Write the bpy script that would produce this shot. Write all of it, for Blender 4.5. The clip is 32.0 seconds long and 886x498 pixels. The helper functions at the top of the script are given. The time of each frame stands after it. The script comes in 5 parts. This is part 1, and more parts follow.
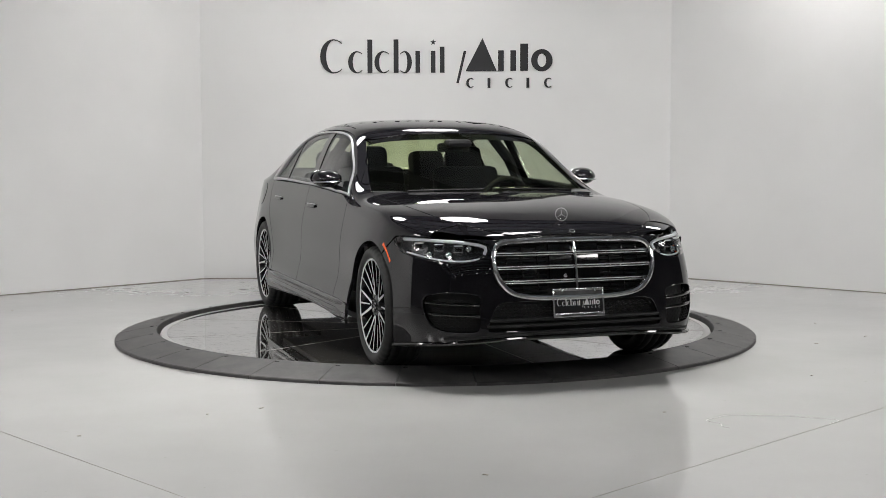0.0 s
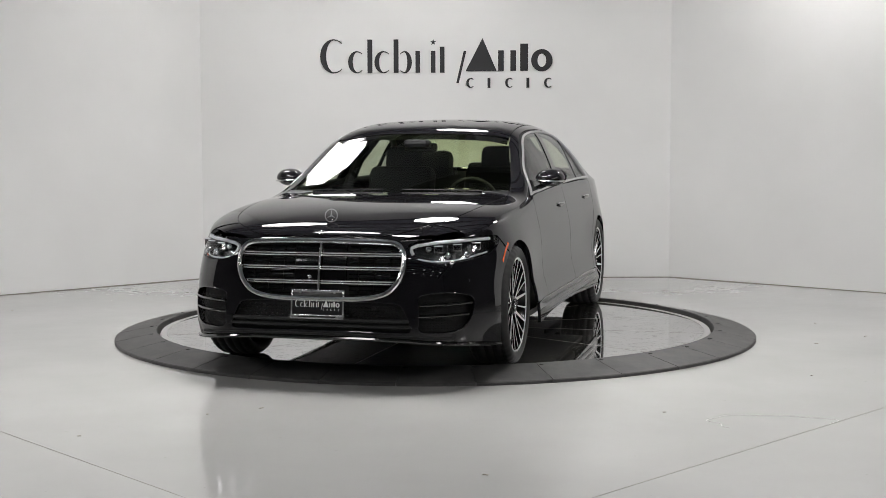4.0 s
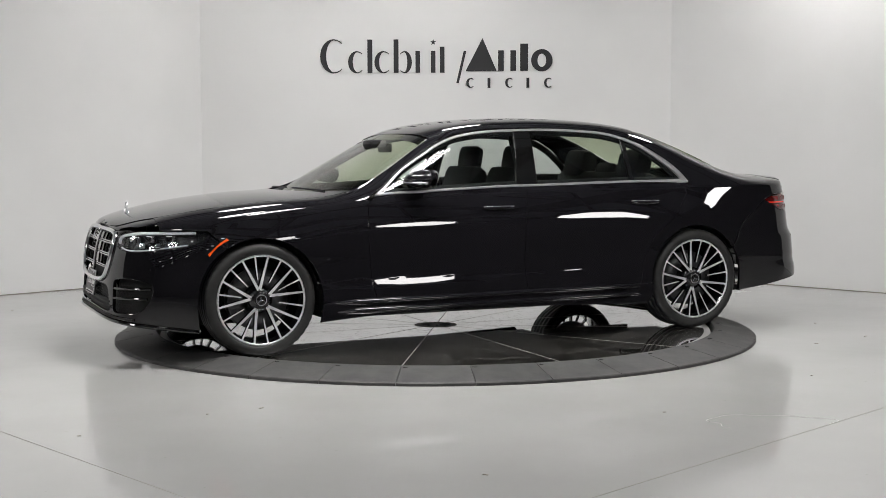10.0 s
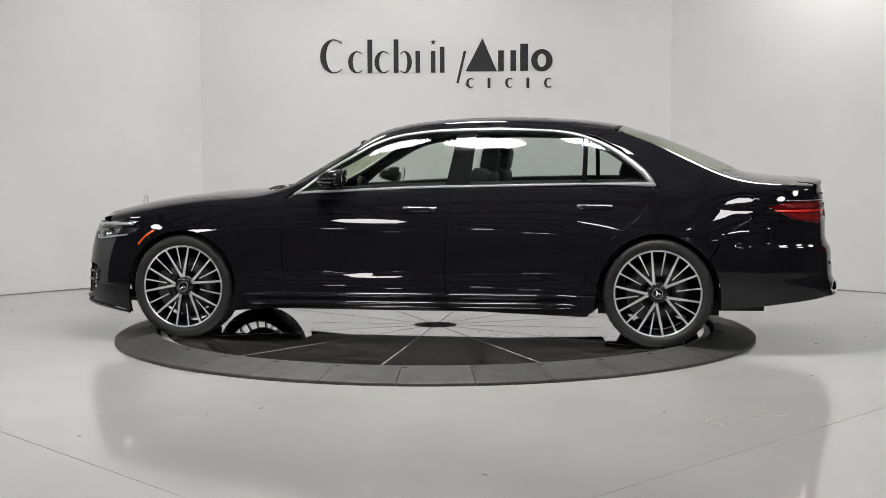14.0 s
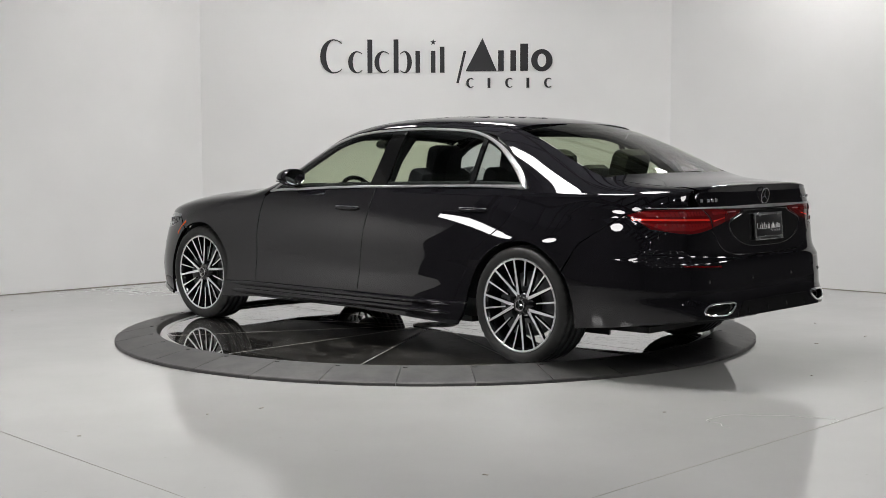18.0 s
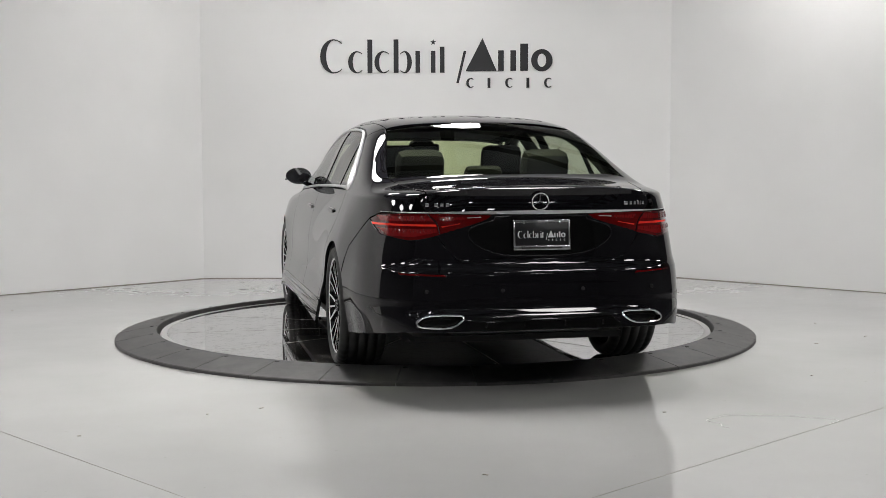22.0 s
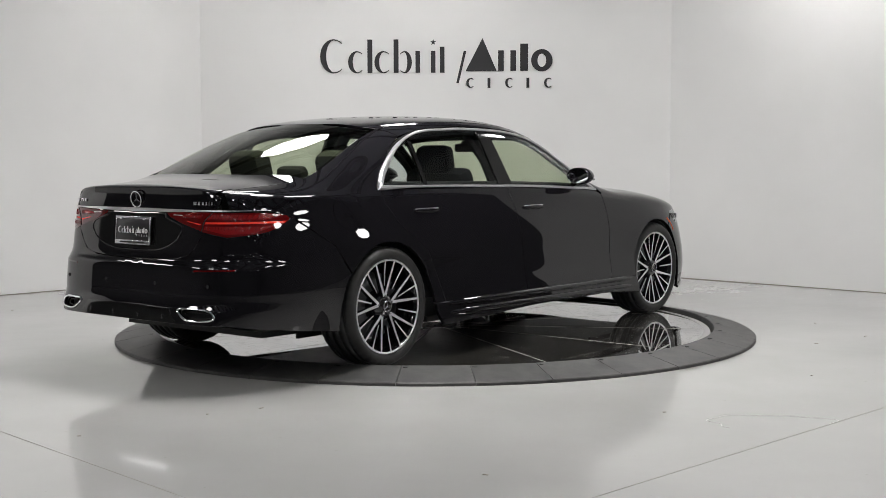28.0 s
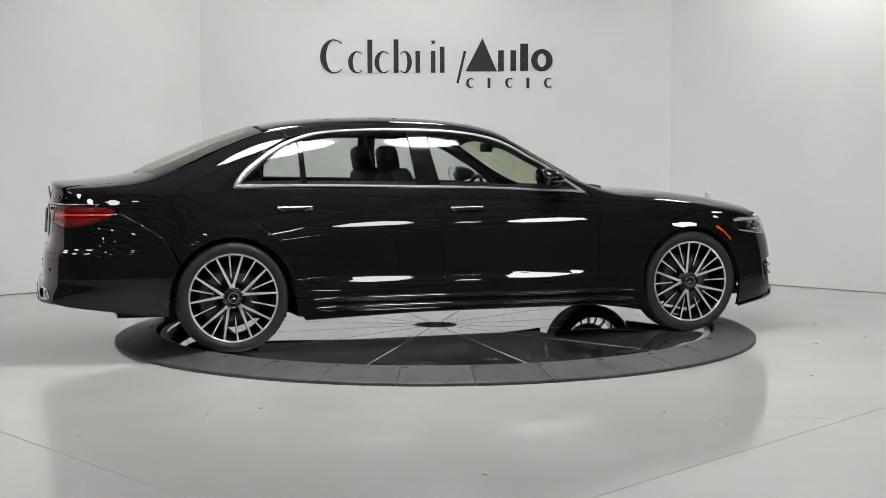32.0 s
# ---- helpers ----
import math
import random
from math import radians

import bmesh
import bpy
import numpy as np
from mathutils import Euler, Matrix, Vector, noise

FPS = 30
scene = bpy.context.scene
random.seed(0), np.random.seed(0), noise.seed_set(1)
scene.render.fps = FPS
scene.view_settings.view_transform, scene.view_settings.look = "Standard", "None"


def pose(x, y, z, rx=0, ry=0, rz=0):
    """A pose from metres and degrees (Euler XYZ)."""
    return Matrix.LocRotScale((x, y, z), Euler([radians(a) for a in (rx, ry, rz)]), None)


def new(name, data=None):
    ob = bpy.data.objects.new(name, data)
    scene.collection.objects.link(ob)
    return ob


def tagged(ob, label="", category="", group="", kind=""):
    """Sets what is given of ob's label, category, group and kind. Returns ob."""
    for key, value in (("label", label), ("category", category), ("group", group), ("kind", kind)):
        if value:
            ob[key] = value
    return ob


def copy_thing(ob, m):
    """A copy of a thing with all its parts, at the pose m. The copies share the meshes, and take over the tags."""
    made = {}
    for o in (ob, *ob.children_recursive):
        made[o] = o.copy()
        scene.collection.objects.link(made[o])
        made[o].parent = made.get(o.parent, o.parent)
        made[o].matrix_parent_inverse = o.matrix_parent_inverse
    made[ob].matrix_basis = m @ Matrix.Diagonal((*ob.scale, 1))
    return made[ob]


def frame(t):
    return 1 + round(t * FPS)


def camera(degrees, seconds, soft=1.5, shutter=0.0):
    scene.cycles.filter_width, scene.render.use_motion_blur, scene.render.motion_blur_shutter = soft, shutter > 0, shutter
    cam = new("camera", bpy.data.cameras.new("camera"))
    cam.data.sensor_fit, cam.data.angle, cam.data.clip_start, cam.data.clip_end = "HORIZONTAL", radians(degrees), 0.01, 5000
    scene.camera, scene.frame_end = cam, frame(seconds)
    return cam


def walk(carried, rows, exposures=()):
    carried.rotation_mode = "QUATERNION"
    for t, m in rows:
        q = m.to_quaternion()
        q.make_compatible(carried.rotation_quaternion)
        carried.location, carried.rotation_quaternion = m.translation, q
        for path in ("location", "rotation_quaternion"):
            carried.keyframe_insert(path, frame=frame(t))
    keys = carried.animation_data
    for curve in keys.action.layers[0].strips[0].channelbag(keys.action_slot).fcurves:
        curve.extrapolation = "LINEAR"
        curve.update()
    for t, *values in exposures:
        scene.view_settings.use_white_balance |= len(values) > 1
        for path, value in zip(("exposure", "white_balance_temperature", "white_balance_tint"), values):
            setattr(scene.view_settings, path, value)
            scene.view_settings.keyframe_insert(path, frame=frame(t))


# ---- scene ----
# One room, one turntable, one car. The origin is the turntable's axis on the floor, y points to the back wall.
cam = camera(37.9, 32.0, soft=0.85)
EYE = pose(0, -9.47, 1.308, 90 - 4.257, 0.19, -0.35)
walk(cam, [(0, EYE), (32, EYE)], [(0, 0.2), (32, 0.2)])

DISC_Z = 0.043          # top of the revolving disc
RING_IN, RING_OUT, RING_Z = 2.013, 2.302, 0.073
HEADING, TURN = -71.44, -8.482   # degrees at 0 s, degrees a second

# ---- world and lights ----
world = bpy.data.worlds.new("world")
scene.world = world
world.use_nodes = True
world.node_tree.nodes["Background"].inputs[0].default_value = (0.05, 0.052, 0.056, 1)
world.node_tree.nodes["Background"].inputs[1].default_value = 0.4


# ---- materials ----
def material(name, colour=(0.5, 0.5, 0.5), rough=0.5, metal=0.0, coat=0.0, emit=None, strength=0.0, ior=1.45):
    m = bpy.data.materials.new(name)
    m.use_nodes = True
    b = m.node_tree.nodes["Principled BSDF"]
    b.inputs["Base Color"].default_value = (*colour, 1)
    b.inputs["Roughness"].default_value = rough
    b.inputs["Metallic"].default_value = metal
    b.inputs["IOR"].default_value = ior
    b.inputs["Coat Weight"].default_value = coat
    b.inputs["Coat Roughness"].default_value = 0.02
    if emit:
        b.inputs["Emission Color"].default_value = (*emit, 1)
        b.inputs["Emission Strength"].default_value = strength
    return m


def node(m, kind, **inputs):
    n = m.node_tree.nodes.new(kind)
    for key, value in inputs.items():
        n.inputs[key.replace("_", " ")].default_value = value
    return n


def wire(m, a, b):
    m.node_tree.links.new(a, b)


def shader(m):
    return m.node_tree.nodes["Principled BSDF"]


def coords(m, scale=1.0, stretch=(1, 1, 1)):
    c = m.node_tree.nodes.new("ShaderNodeTexCoord")
    p = m.node_tree.nodes.new("ShaderNodeMapping")
    p.inputs["Scale"].default_value = [scale * k for k in stretch]
    wire(m, c.outputs["Object"], p.inputs["Vector"])
    return p.outputs["Vector"]


def noise_node(m, vector, scale, detail=4.0, rough=0.55):
    n = node(m, "ShaderNodeTexNoise", Scale=scale, Detail=detail, Roughness=rough)
    wire(m, vector, n.inputs["Vector"])
    return n.outputs["Fac"]


def ramp(m, fac, stops):
    r = m.node_tree.nodes.new("ShaderNodeValToRGB")
    el = r.color_ramp.elements
    while len(el) < len(stops):
        el.new(0.5)
    for e, (pos, col) in zip(el, stops):
        e.position = pos
        e.color = (*col, 1) if len(col) == 3 else col
    wire(m, fac, r.inputs["Fac"])
    return r.outputs["Color"]


def mixed(m, fac, a, b, blend="MIX"):
    x = m.node_tree.nodes.new("ShaderNodeMix")
    x.data_type, x.blend_type = "RGBA", blend
    for s, v in ((x.inputs[0], fac), (x.inputs[6], a), (x.inputs[7], b)):
        if hasattr(v, "node"):
            wire(m, v, s)
        else:
            s.default_value = v
    return x.outputs[2]


def bump(m, height, strength=0.1, distance=0.002):
    b = node(m, "ShaderNodeBump", Strength=strength, Distance=distance)
    wire(m, height, b.inputs["Height"])
    wire(m, b.outputs["Normal"], shader(m).inputs["Normal"])


def painted_wall():
    m = material("white wall paint", (0.8, 0.8, 0.79), 0.55)
    v = coords(m)
    big = noise_node(m, v, 0.9, 3)
    fine = noise_node(m, v, 60, 3)
    wire(m, ramp(m, big, [(0.3, (0.76, 0.76, 0.75)), (0.7, (0.81, 0.81, 0.80))]), shader(m).inputs["Base Color"])
    bump(m, fine, 0.12, 0.001)
    return m


def epoxy_floor():
    m = material("pale epoxy floor", (0.62, 0.62, 0.6), 0.16, ior=1.5)
    v = coords(m)
    cloud = noise_node(m, v, 0.55, 5)
    fine = noise_node(m, v, 9, 6, 0.65)
    base = ramp(m, cloud, [(0.28, (0.395, 0.392, 0.385)), (0.72, (0.475, 0.471, 0.463))])
    specks = ramp(m, noise_node(m, v, 26, 2), [(0.22, (0.4, 0.36, 0.3)), (0.27, (1, 1, 1))])
    base = mixed(m, 0.25, base, specks, "MULTIPLY")
    wire(m, base, shader(m).inputs["Base Color"])
    r = node(m, "ShaderNodeMapRange", From_Min=0.3, From_Max=0.7, To_Min=0.05, To_Max=0.11)
    wire(m, fine, r.inputs["Value"])
    wire(m, r.outputs[0], shader(m).inputs["Roughness"])
    bump(m, noise_node(m, v, 3.5, 3), 0.02, 0.003)
    return m


def rubber_ramp():
    m = material("dark rubber", (0.04, 0.04, 0.04), 0.5)
    v = coords(m)
    o = m.node_tree.nodes.new("ShaderNodeObjectInfo")
    a = ramp(m, noise_node(m, v, 7, 5, 0.65), [(0.3, (0.040, 0.040, 0.040)), (0.75, (0.085, 0.083, 0.08))])
    b = ramp(m, o.outputs["Random"], [(0, (0.8, 0.8, 0.8)), (1, (1.15, 1.15, 1.15))])
    wire(m, mixed(m, 1.0, a, b, "MULTIPLY"), shader(m).inputs["Base Color"])
    bump(m, noise_node(m, v, 160, 3), 0.2, 0.001)
    return m


def mirror_plate():
    """Polished black steel under smeared, half-dried dirt with sharp drying edges."""
    m = material("polished steel plate", (0.52, 0.52, 0.53), 0.025, 1.0)
    grey = lambda v: (v, v, v)
    smear = noise_node(m, coords(m, 1.0, (1.0, 0.7, 1)), 1.9, 7, 0.62)
    smear.node.inputs["Distortion"].default_value = 1.3
    flow = noise_node(m, coords(m, 1.0, (0.6, 1.2, 1)), 2.3, 6, 0.6)
    flow.node.inputs["Distortion"].default_value = 2.2
    grit = noise_node(m, coords(m, 1.0, (1, 0.4, 1)), 24, 5, 0.7)
    edges = ramp(m, smear, [(0.45, grey(0.0)), (0.462, grey(0.9)), (0.478, grey(0.03)), (0.535, grey(0.25)), (0.545, grey(1.0)), (0.56, grey(0.0)), (0.61, grey(0.0)), (0.625, grey(0.8)), (0.66, grey(0.0))])
    lines = ramp(m, flow, [(0.42, grey(0.0)), (0.45, grey(0.5)), (0.46, grey(0.0)), (0.51, grey(0.0)), (0.52, grey(0.85)), (0.53, grey(0.05)), (0.58, grey(0.35)), (0.6, grey(0.0))])
    dirt = mixed(m, 1.0, edges, lines, "LIGHTEN")
    dirt = mixed(m, 1.0, dirt, ramp(m, grit, [(0.36, grey(0.3)), (0.58, grey(1.0))]), "MULTIPLY")
    dirt = ramp(m, dirt, [(0.0, grey(0.0)), (0.35, grey(0.06)), (0.95, grey(1.0))])
    wire(m, ramp(m, dirt, [(0, (0.022, 0.022, 0.022)), (1, (0.09, 0.09, 0.09))]), shader(m).inputs["Roughness"])
    film = node(m, "ShaderNodeBsdfDiffuse", Color=(0.44, 0.42, 0.385, 1))
    part_of = node(m, "ShaderNodeMapRange", To_Min=0.002, To_Max=0.36)
    wire(m, dirt, part_of.inputs["Value"])
    mix = m.node_tree.nodes.new("ShaderNodeMixShader")
    wire(m, part_of.outputs[0], mix.inputs[0])
    wire(m, shader(m).outputs[0], mix.inputs[1])
    wire(m, film.outputs[0], mix.inputs[2])
    wire(m, mix.outputs[0], m.node_tree.nodes["Material Output"].inputs[0])
    return m


WALL, FLOOR, RUBBER, PLATE = painted_wall(), epoxy_floor(), rubber_ramp(), mirror_plate()
JOINT = material("dark joint filler", (0.27, 0.26, 0.24), 0.8)
SIGN = material("charcoal sign acrylic", (0.018, 0.018, 0.02), 0.4)
SCREW = material("dark steel screw", (0.02, 0.02, 0.02), 0.5, 0.6)
HALL = material("dark hall cladding", (0.2, 0.2, 0.206), 0.7)
HALL_SIDE = material("grey hall paint", (0.22, 0.22, 0.222), 0.7)
DECK = material("blue-grey roof deck", (0.42, 0.46, 0.5), 0.7)
BEAM = material("dark steel beam", (0.05, 0.05, 0.053), 0.5)
TRIM = material("pale edge trim", (0.36, 0.36, 0.35), 0.4)
BACK = material("small softbox diffuser", (0.9, 0.9, 0.9), 0.5, emit=(1.0, 0.978, 0.968), strength=36.0)
DIM = material("dimmed softbox diffuser", (0.9, 0.9, 0.9), 0.5, emit=(1.0, 0.978, 0.968), strength=16.0)
GRIME = material("brown grime", (0.2, 0.18, 0.15), 0.8)
STAIN = material("dried stain", (0.44, 0.43, 0.41), 0.35)
KEY = material("bright softbox diffuser", (0.9, 0.9, 0.9), 0.5, emit=(1.0, 0.978, 0.968), strength=36.0)
FRONTAL = material("front softbox diffuser", (0.9, 0.9, 0.9), 0.5, emit=(1.0, 0.978, 0.968), strength=18.0)
LAMP = material("softbox diffuser", (0.9, 0.9, 0.9), 0.5, emit=(1.0, 0.978, 0.968), strength=22.0)
TUBE = material("bay light diffuser", (0.9, 0.9, 0.9), 0.5, emit=(0.97, 0.98, 1.0), strength=22.0)
CASE = material("black lamp housing", (0.015, 0.015, 0.015), 0.5)


# ---- mesh helpers ----
def mesh_of(name, verts, faces, mat, smooth=False):
    me = bpy.data.meshes.new(name)
    me.from_pydata([tuple(v) for v in verts], [], faces)
    me.materials.append(mat)
    if smooth:
        me.shade_smooth()
    me.update()
    return me


def part(name, bm, mat, parent=None, label="", smooth=True, angle=35):
    """Link a bmesh or a mesh as one object under its thing."""
    if isinstance(bm, bmesh.types.BMesh):
        bmesh.ops.recalc_face_normals(bm, faces=bm.faces)
        me = bpy.data.meshes.new(name)
        bm.to_mesh(me)
        bm.free()
        me.materials.append(mat)
        if smooth:
            me.shade_smooth()
            me.set_sharp_from_angle(angle=radians(angle))
    else:
        me = bm
    ob = new(name, me)
    ob.parent = parent
    if label:
        ob["label"] = label
    return ob


def box(bm, x0, x1, y0, y1, z0, z1, bevel=0.0, m=None):
    r = bmesh.ops.create_cube(bm, size=1.0)
    vs = r["verts"]
    for v in vs:
        v.co = Vector(((x0 + x1) / 2 + v.co.x * (x1 - x0), (y0 + y1) / 2 + v.co.y * (y1 - y0), (z0 + z1) / 2 + v.co.z * (z1 - z0)))
    if bevel:
        es = list({e for v in vs for e in v.link_edges})
        vs = bmesh.ops.bevel(bm, geom=es, offset=bevel, segments=2, affect="EDGES", profile=0.5)["verts"]
    if m:
        bmesh.ops.transform(bm, matrix=m, verts=list(set(vs)))
    return bm


def slab(outline, z0, z1, axis="z"):
    """A bmesh prism over a flat outline of (a, b) pairs."""
    bm = bmesh.new()
    put = {"z": lambda a, b, h: (a, b, h), "y": lambda a, b, h: (a, h, b), "x": lambda a, b, h: (h, a, b)}[axis]
    low = [bm.verts.new(put(a, b, z0)) for a, b in outline]
    top = [bm.verts.new(put(a, b, z1)) for a, b in outline]
    bm.faces.new(low[::-1]), bm.faces.new(top)
    for i in range(len(low)):
        j = (i + 1) % len(low)
        bm.faces.new((low[i], low[j], top[j], top[i]))
    return bm


def lathe(profile, steps=48, axis="y", closed=False, arc=360.0):
    """Verts and faces of a profile of (radius, offset) turned round an axis."""
    verts, faces = [], []
    n = len(profile)
    full = arc >= 359.9
    rows = steps if full else steps + 1
    for i in range(rows):
        a = radians(arc) * i / steps
        for r, h in profile:
            verts.append({"y": (r * math.cos(a), h, r * math.sin(a)), "z": (r * math.cos(a), r * math.sin(a), h), "x": (h, r * math.cos(a), r * math.sin(a))}[axis])
    for i in range(steps):
        k = (i + 1) % rows
        for j in range(n if closed else n - 1):
            l = (j + 1) % n
            faces.append((i * n + j, i * n + l, k * n + l, k * n + j))
    return verts, faces


def tube(points, radius, sides=8, closed=False, flat=1.0):
    """A bmesh tube along points; flat squeezes its section."""
    bm = bmesh.new()
    pts = [Vector(p) for p in points]
    rings = []
    run = [abs((b - a).normalized()[k]) for k in range(3) for a, b in zip(pts, pts[1:])]
    steep = [max(run[k * (len(pts) - 1):(k + 1) * (len(pts) - 1)]) for k in (1, 0, 2)]
    ref = (Vector((0, 1, 0)), Vector((1, 0, 0)), Vector((0, 0, 1)))[steep.index(min(steep))]
    for i, p in enumerate(pts):
        a = pts[i - 1] if (i or closed) else p
        b = pts[(i + 1) % len(pts)] if (i < len(pts) - 1 or closed) else p
        t = (b - a).normalized()
        u = t.cross(ref).normalized()
        w = t.cross(u)
        rr = radius(i / max(1, len(pts) - 1)) if callable(radius) else radius
        rings.append([bm.verts.new(p + rr * (math.cos(k * 2 * math.pi / sides) * u + flat * math.sin(k * 2 * math.pi / sides) * w)) for k in range(sides)])
    m = len(rings)
    for i in range(m if closed else m - 1):
        for k in range(sides):
            a, b = rings[i], rings[(i + 1) % m]
            bm.faces.new((a[k], a[(k + 1) % sides], b[(k + 1) % sides], b[k]))
    if not closed:
        bm.faces.new(rings[0]), bm.faces.new(rings[-1])
    return bm


# ---- the room ----
WALL_H = 4.6
CL, CR = (-2.43, 4.03), (2.45, 4.0)        # back corners
SIGN_AT, SIGN_W = (-1.187, 4.02, 1.972), 2.408
EL, ER = (-7.95, -1.3), (5.65, 0.913)         # free ends of the slanting walls


def wall(name, a, b, height=WALL_H, mat=None, thick=0.15):
    a, b = Vector(a), Vector(b)
    n = Vector((b.y - a.y, a.x - b.x)).normalized()
    out = -n if n.dot(-(a + b) / 2) > 0 else n
    pts = [a, b, b + out * thick, a + out * thick]
    ob = part(name, slab([tuple(p) for p in pts], 0.0, height), mat or WALL, smooth=False)
    return ob


tagged(wall("wall_back", CL, CR), "white painted back wall of the photo booth", "wall", kind="structure")
tagged(wall("wall_left", EL, CL), "white painted slanting side wall, scuffed at the floor", "wall", kind="structure")
tagged(wall("wall_right", CR, ER), "white painted slanting side wall, scuffed at the floor", "wall", kind="structure")
for nm, a, b in (("wall_hall_left", (-12, -20), (-12, 6)), ("wall_hall_right", (12, -20), (12, 6)), ("wall_hall_rear", (-12, -20), (12, -20)), ("wall_hall_far", (-12, 6), (12, 6))):
    tagged(wall(nm, a, b, 6.0, HALL_SIDE if nm in ("wall_hall_left", "wall_hall_right") else HALL), "dark cladding of the hall round the booth", "wall", kind="structure")
floor = part("floor", slab([(-12, -20), (12, -20), (12, 6), (-12, 6)], -0.1, 0.0), FLOOR, smooth=False)
tagged(floor, "glossy pale grey epoxy floor with saw-cut joints", "floor", kind="structure")
ceil = bmesh.new()
box(ceil, -12, 12, -20, 6, 6.0, 6.1)
for k in range(17):
    box(ceil, -12, 12, -19.5 + k * 1.5, -19.42 + k * 1.5, 5.75, 5.99)
for k in range(5):
    box(ceil, -9.0 + k * 4.5, -8.8 + k * 4.5, -20, 6, 5.3, 5.7)
CEILING = part("ceiling", ceil, BEAM, smooth=False)
CEILING.data.materials.append(DECK)
for p in CEILING.data.polygons:
    p.material_index = 1 if p.center.z > 5.995 else 0
tagged(CEILING, "pale blue-grey hall roof deck on dark steel purlins and beams", "ceiling", kind="structure")


# ---- the lamps over the booth ----
def softbox(x, y, z, w, h, mat):
    e = new("softbox")
    e.matrix_basis = pose(x, y, z)
    pts = []
    for sx, sy in ((1, -1), (1, 1), (-1, 1), (-1, -1)):
        c = 0.29 * min(w, h)
        a, b = (sx * w / 2, sy * (h / 2 - c)), (sx * (w / 2 - c), sy * h / 2)
        pts += [a, b] if sx * sy > 0 else [b, a]
    part("diffuser", slab([(0.98 * a, 0.98 * b) for a, b in pts], -0.012, -0.002), mat, e, smooth=False)
    part("housing", slab(pts, 0.0, 0.14), CASE, e, smooth=False)
    part("hanger", box(bmesh.new(), -0.02, 0.02, -0.02, 0.02, 0.14, 6.0 - z), CASE, e, smooth=False)
    return tagged(e, "bright octagonal softbox lamp hung from the ceiling", "lamp", group="softboxes over the turntable")


for x, y, w in ((0.2, 2.6, 0.8), (-1.8, 2.1, 0.95), (3.3, 2.1, 0.65)):
    softbox(x, y, 4.0, w, w, BACK if x > 1 else DIM)
for x, y in ((-1.1, -1.4), (-0.25, -2.0), (1.0, -1.7)):
    softbox(x, y, 3.45, 0.8, 0.8, KEY)
for x, y, z in ((-6.2, -3.9, 3.1), (6.2, -3.9, 3.1), (-5.4, -6.1, 3.4), (5.4, -6.1, 3.4), (-6.3, -1.6, 3.0), (6.3, -1.6, 3.0)):
    softbox(x, y, z, 0.95, 0.95, LAMP)
for x in (-2.75, 2.75):
    softbox(x, -5.9, 3.0, 0.8, 0.8, FRONTAL)


def bay_light(x, y):
    e = new("bay_light")
    e.matrix_basis = pose(x, y, 5.2)
    part("diffuser", box(bmesh.new(), -0.2, 0.2, -0.11, 0.11, -0.02, 0.0, 0.008), TUBE, e)
    part("housing", box(bmesh.new(), -0.22, 0.22, -0.13, 0.13, 0.0, 0.06, 0.01), CASE, e)
    for k in (-0.16, 0.16):
        part("rod", box(bmesh.new(), k - 0.008, k + 0.008, -0.008, 0.008, 0.06, 0.55), CASE, e, smooth=False)
    return tagged(e, "small bright bay light hung from the dark hall ceiling", "lamp", group="bay lights of the hall")


for x in (-7.5, -4.5, -1.5, 1.5, 4.5, 7.5):
    for y in (-10.46, -14.96, -17.96):
        bay_light(x, y)


# ---- the turntable ----
def ring_piece(a0, a1):
    """One rubber wedge of the ramp: a low lip outside, a slope, a flat step inside."""
    prof = [(RING_OUT, 0.0), (RING_OUT, 0.016), (RING_OUT - 0.006, 0.021), (RING_IN + 0.03, RING_Z - 0.003), (RING_IN + 0.008, RING_Z), (RING_IN, RING_Z - 0.004), (RING_IN, 0.0)]
    bm = bmesh.new()
    steps = 4
    rows = []
    for i in range(steps + 1):
        a = a0 + (a1 - a0) * i / steps
        rows.append([bm.verts.new((r * math.cos(a), r * math.sin(a), z)) for r, z in prof])
    for i in range(steps):
        for j in range(len(prof)):
            k = (j + 1) % len(prof)
            bm.faces.new((rows[i][j], rows[i][k], rows[i + 1][k], rows[i + 1][j]))
    bm.faces.new(rows[0]), bm.faces.new(rows[-1][::-1])
    return bm


FRAMEWORK = material("grey steel frame", (0.35, 0.35, 0.34), 0.5)
RAMP = new("turntable_ramp")
tagged(RAMP, "dark grey rubber ramp ring in bolted wedges round the turntable", "ramp")
STEP = 2 * math.pi / 32
for k in range(32):
    a = -math.pi / 2 + (k + 0.5) * STEP
    wedge = part("wedge", ring_piece(a + 0.0009, a + STEP - 0.0009), RUBBER, RAMP, angle=20)
    bolt = part("bolt", mesh_of("bolt", *lathe([(0.0, 0.003), (0.013, 0.003), (0.015, 0.0)], 10, "z"), SCREW), None, wedge)
    bolt.location = ((RING_IN + 0.045) * math.cos(a + 0.012), (RING_IN + 0.045) * math.sin(a + 0.012), RING_Z - 0.005)

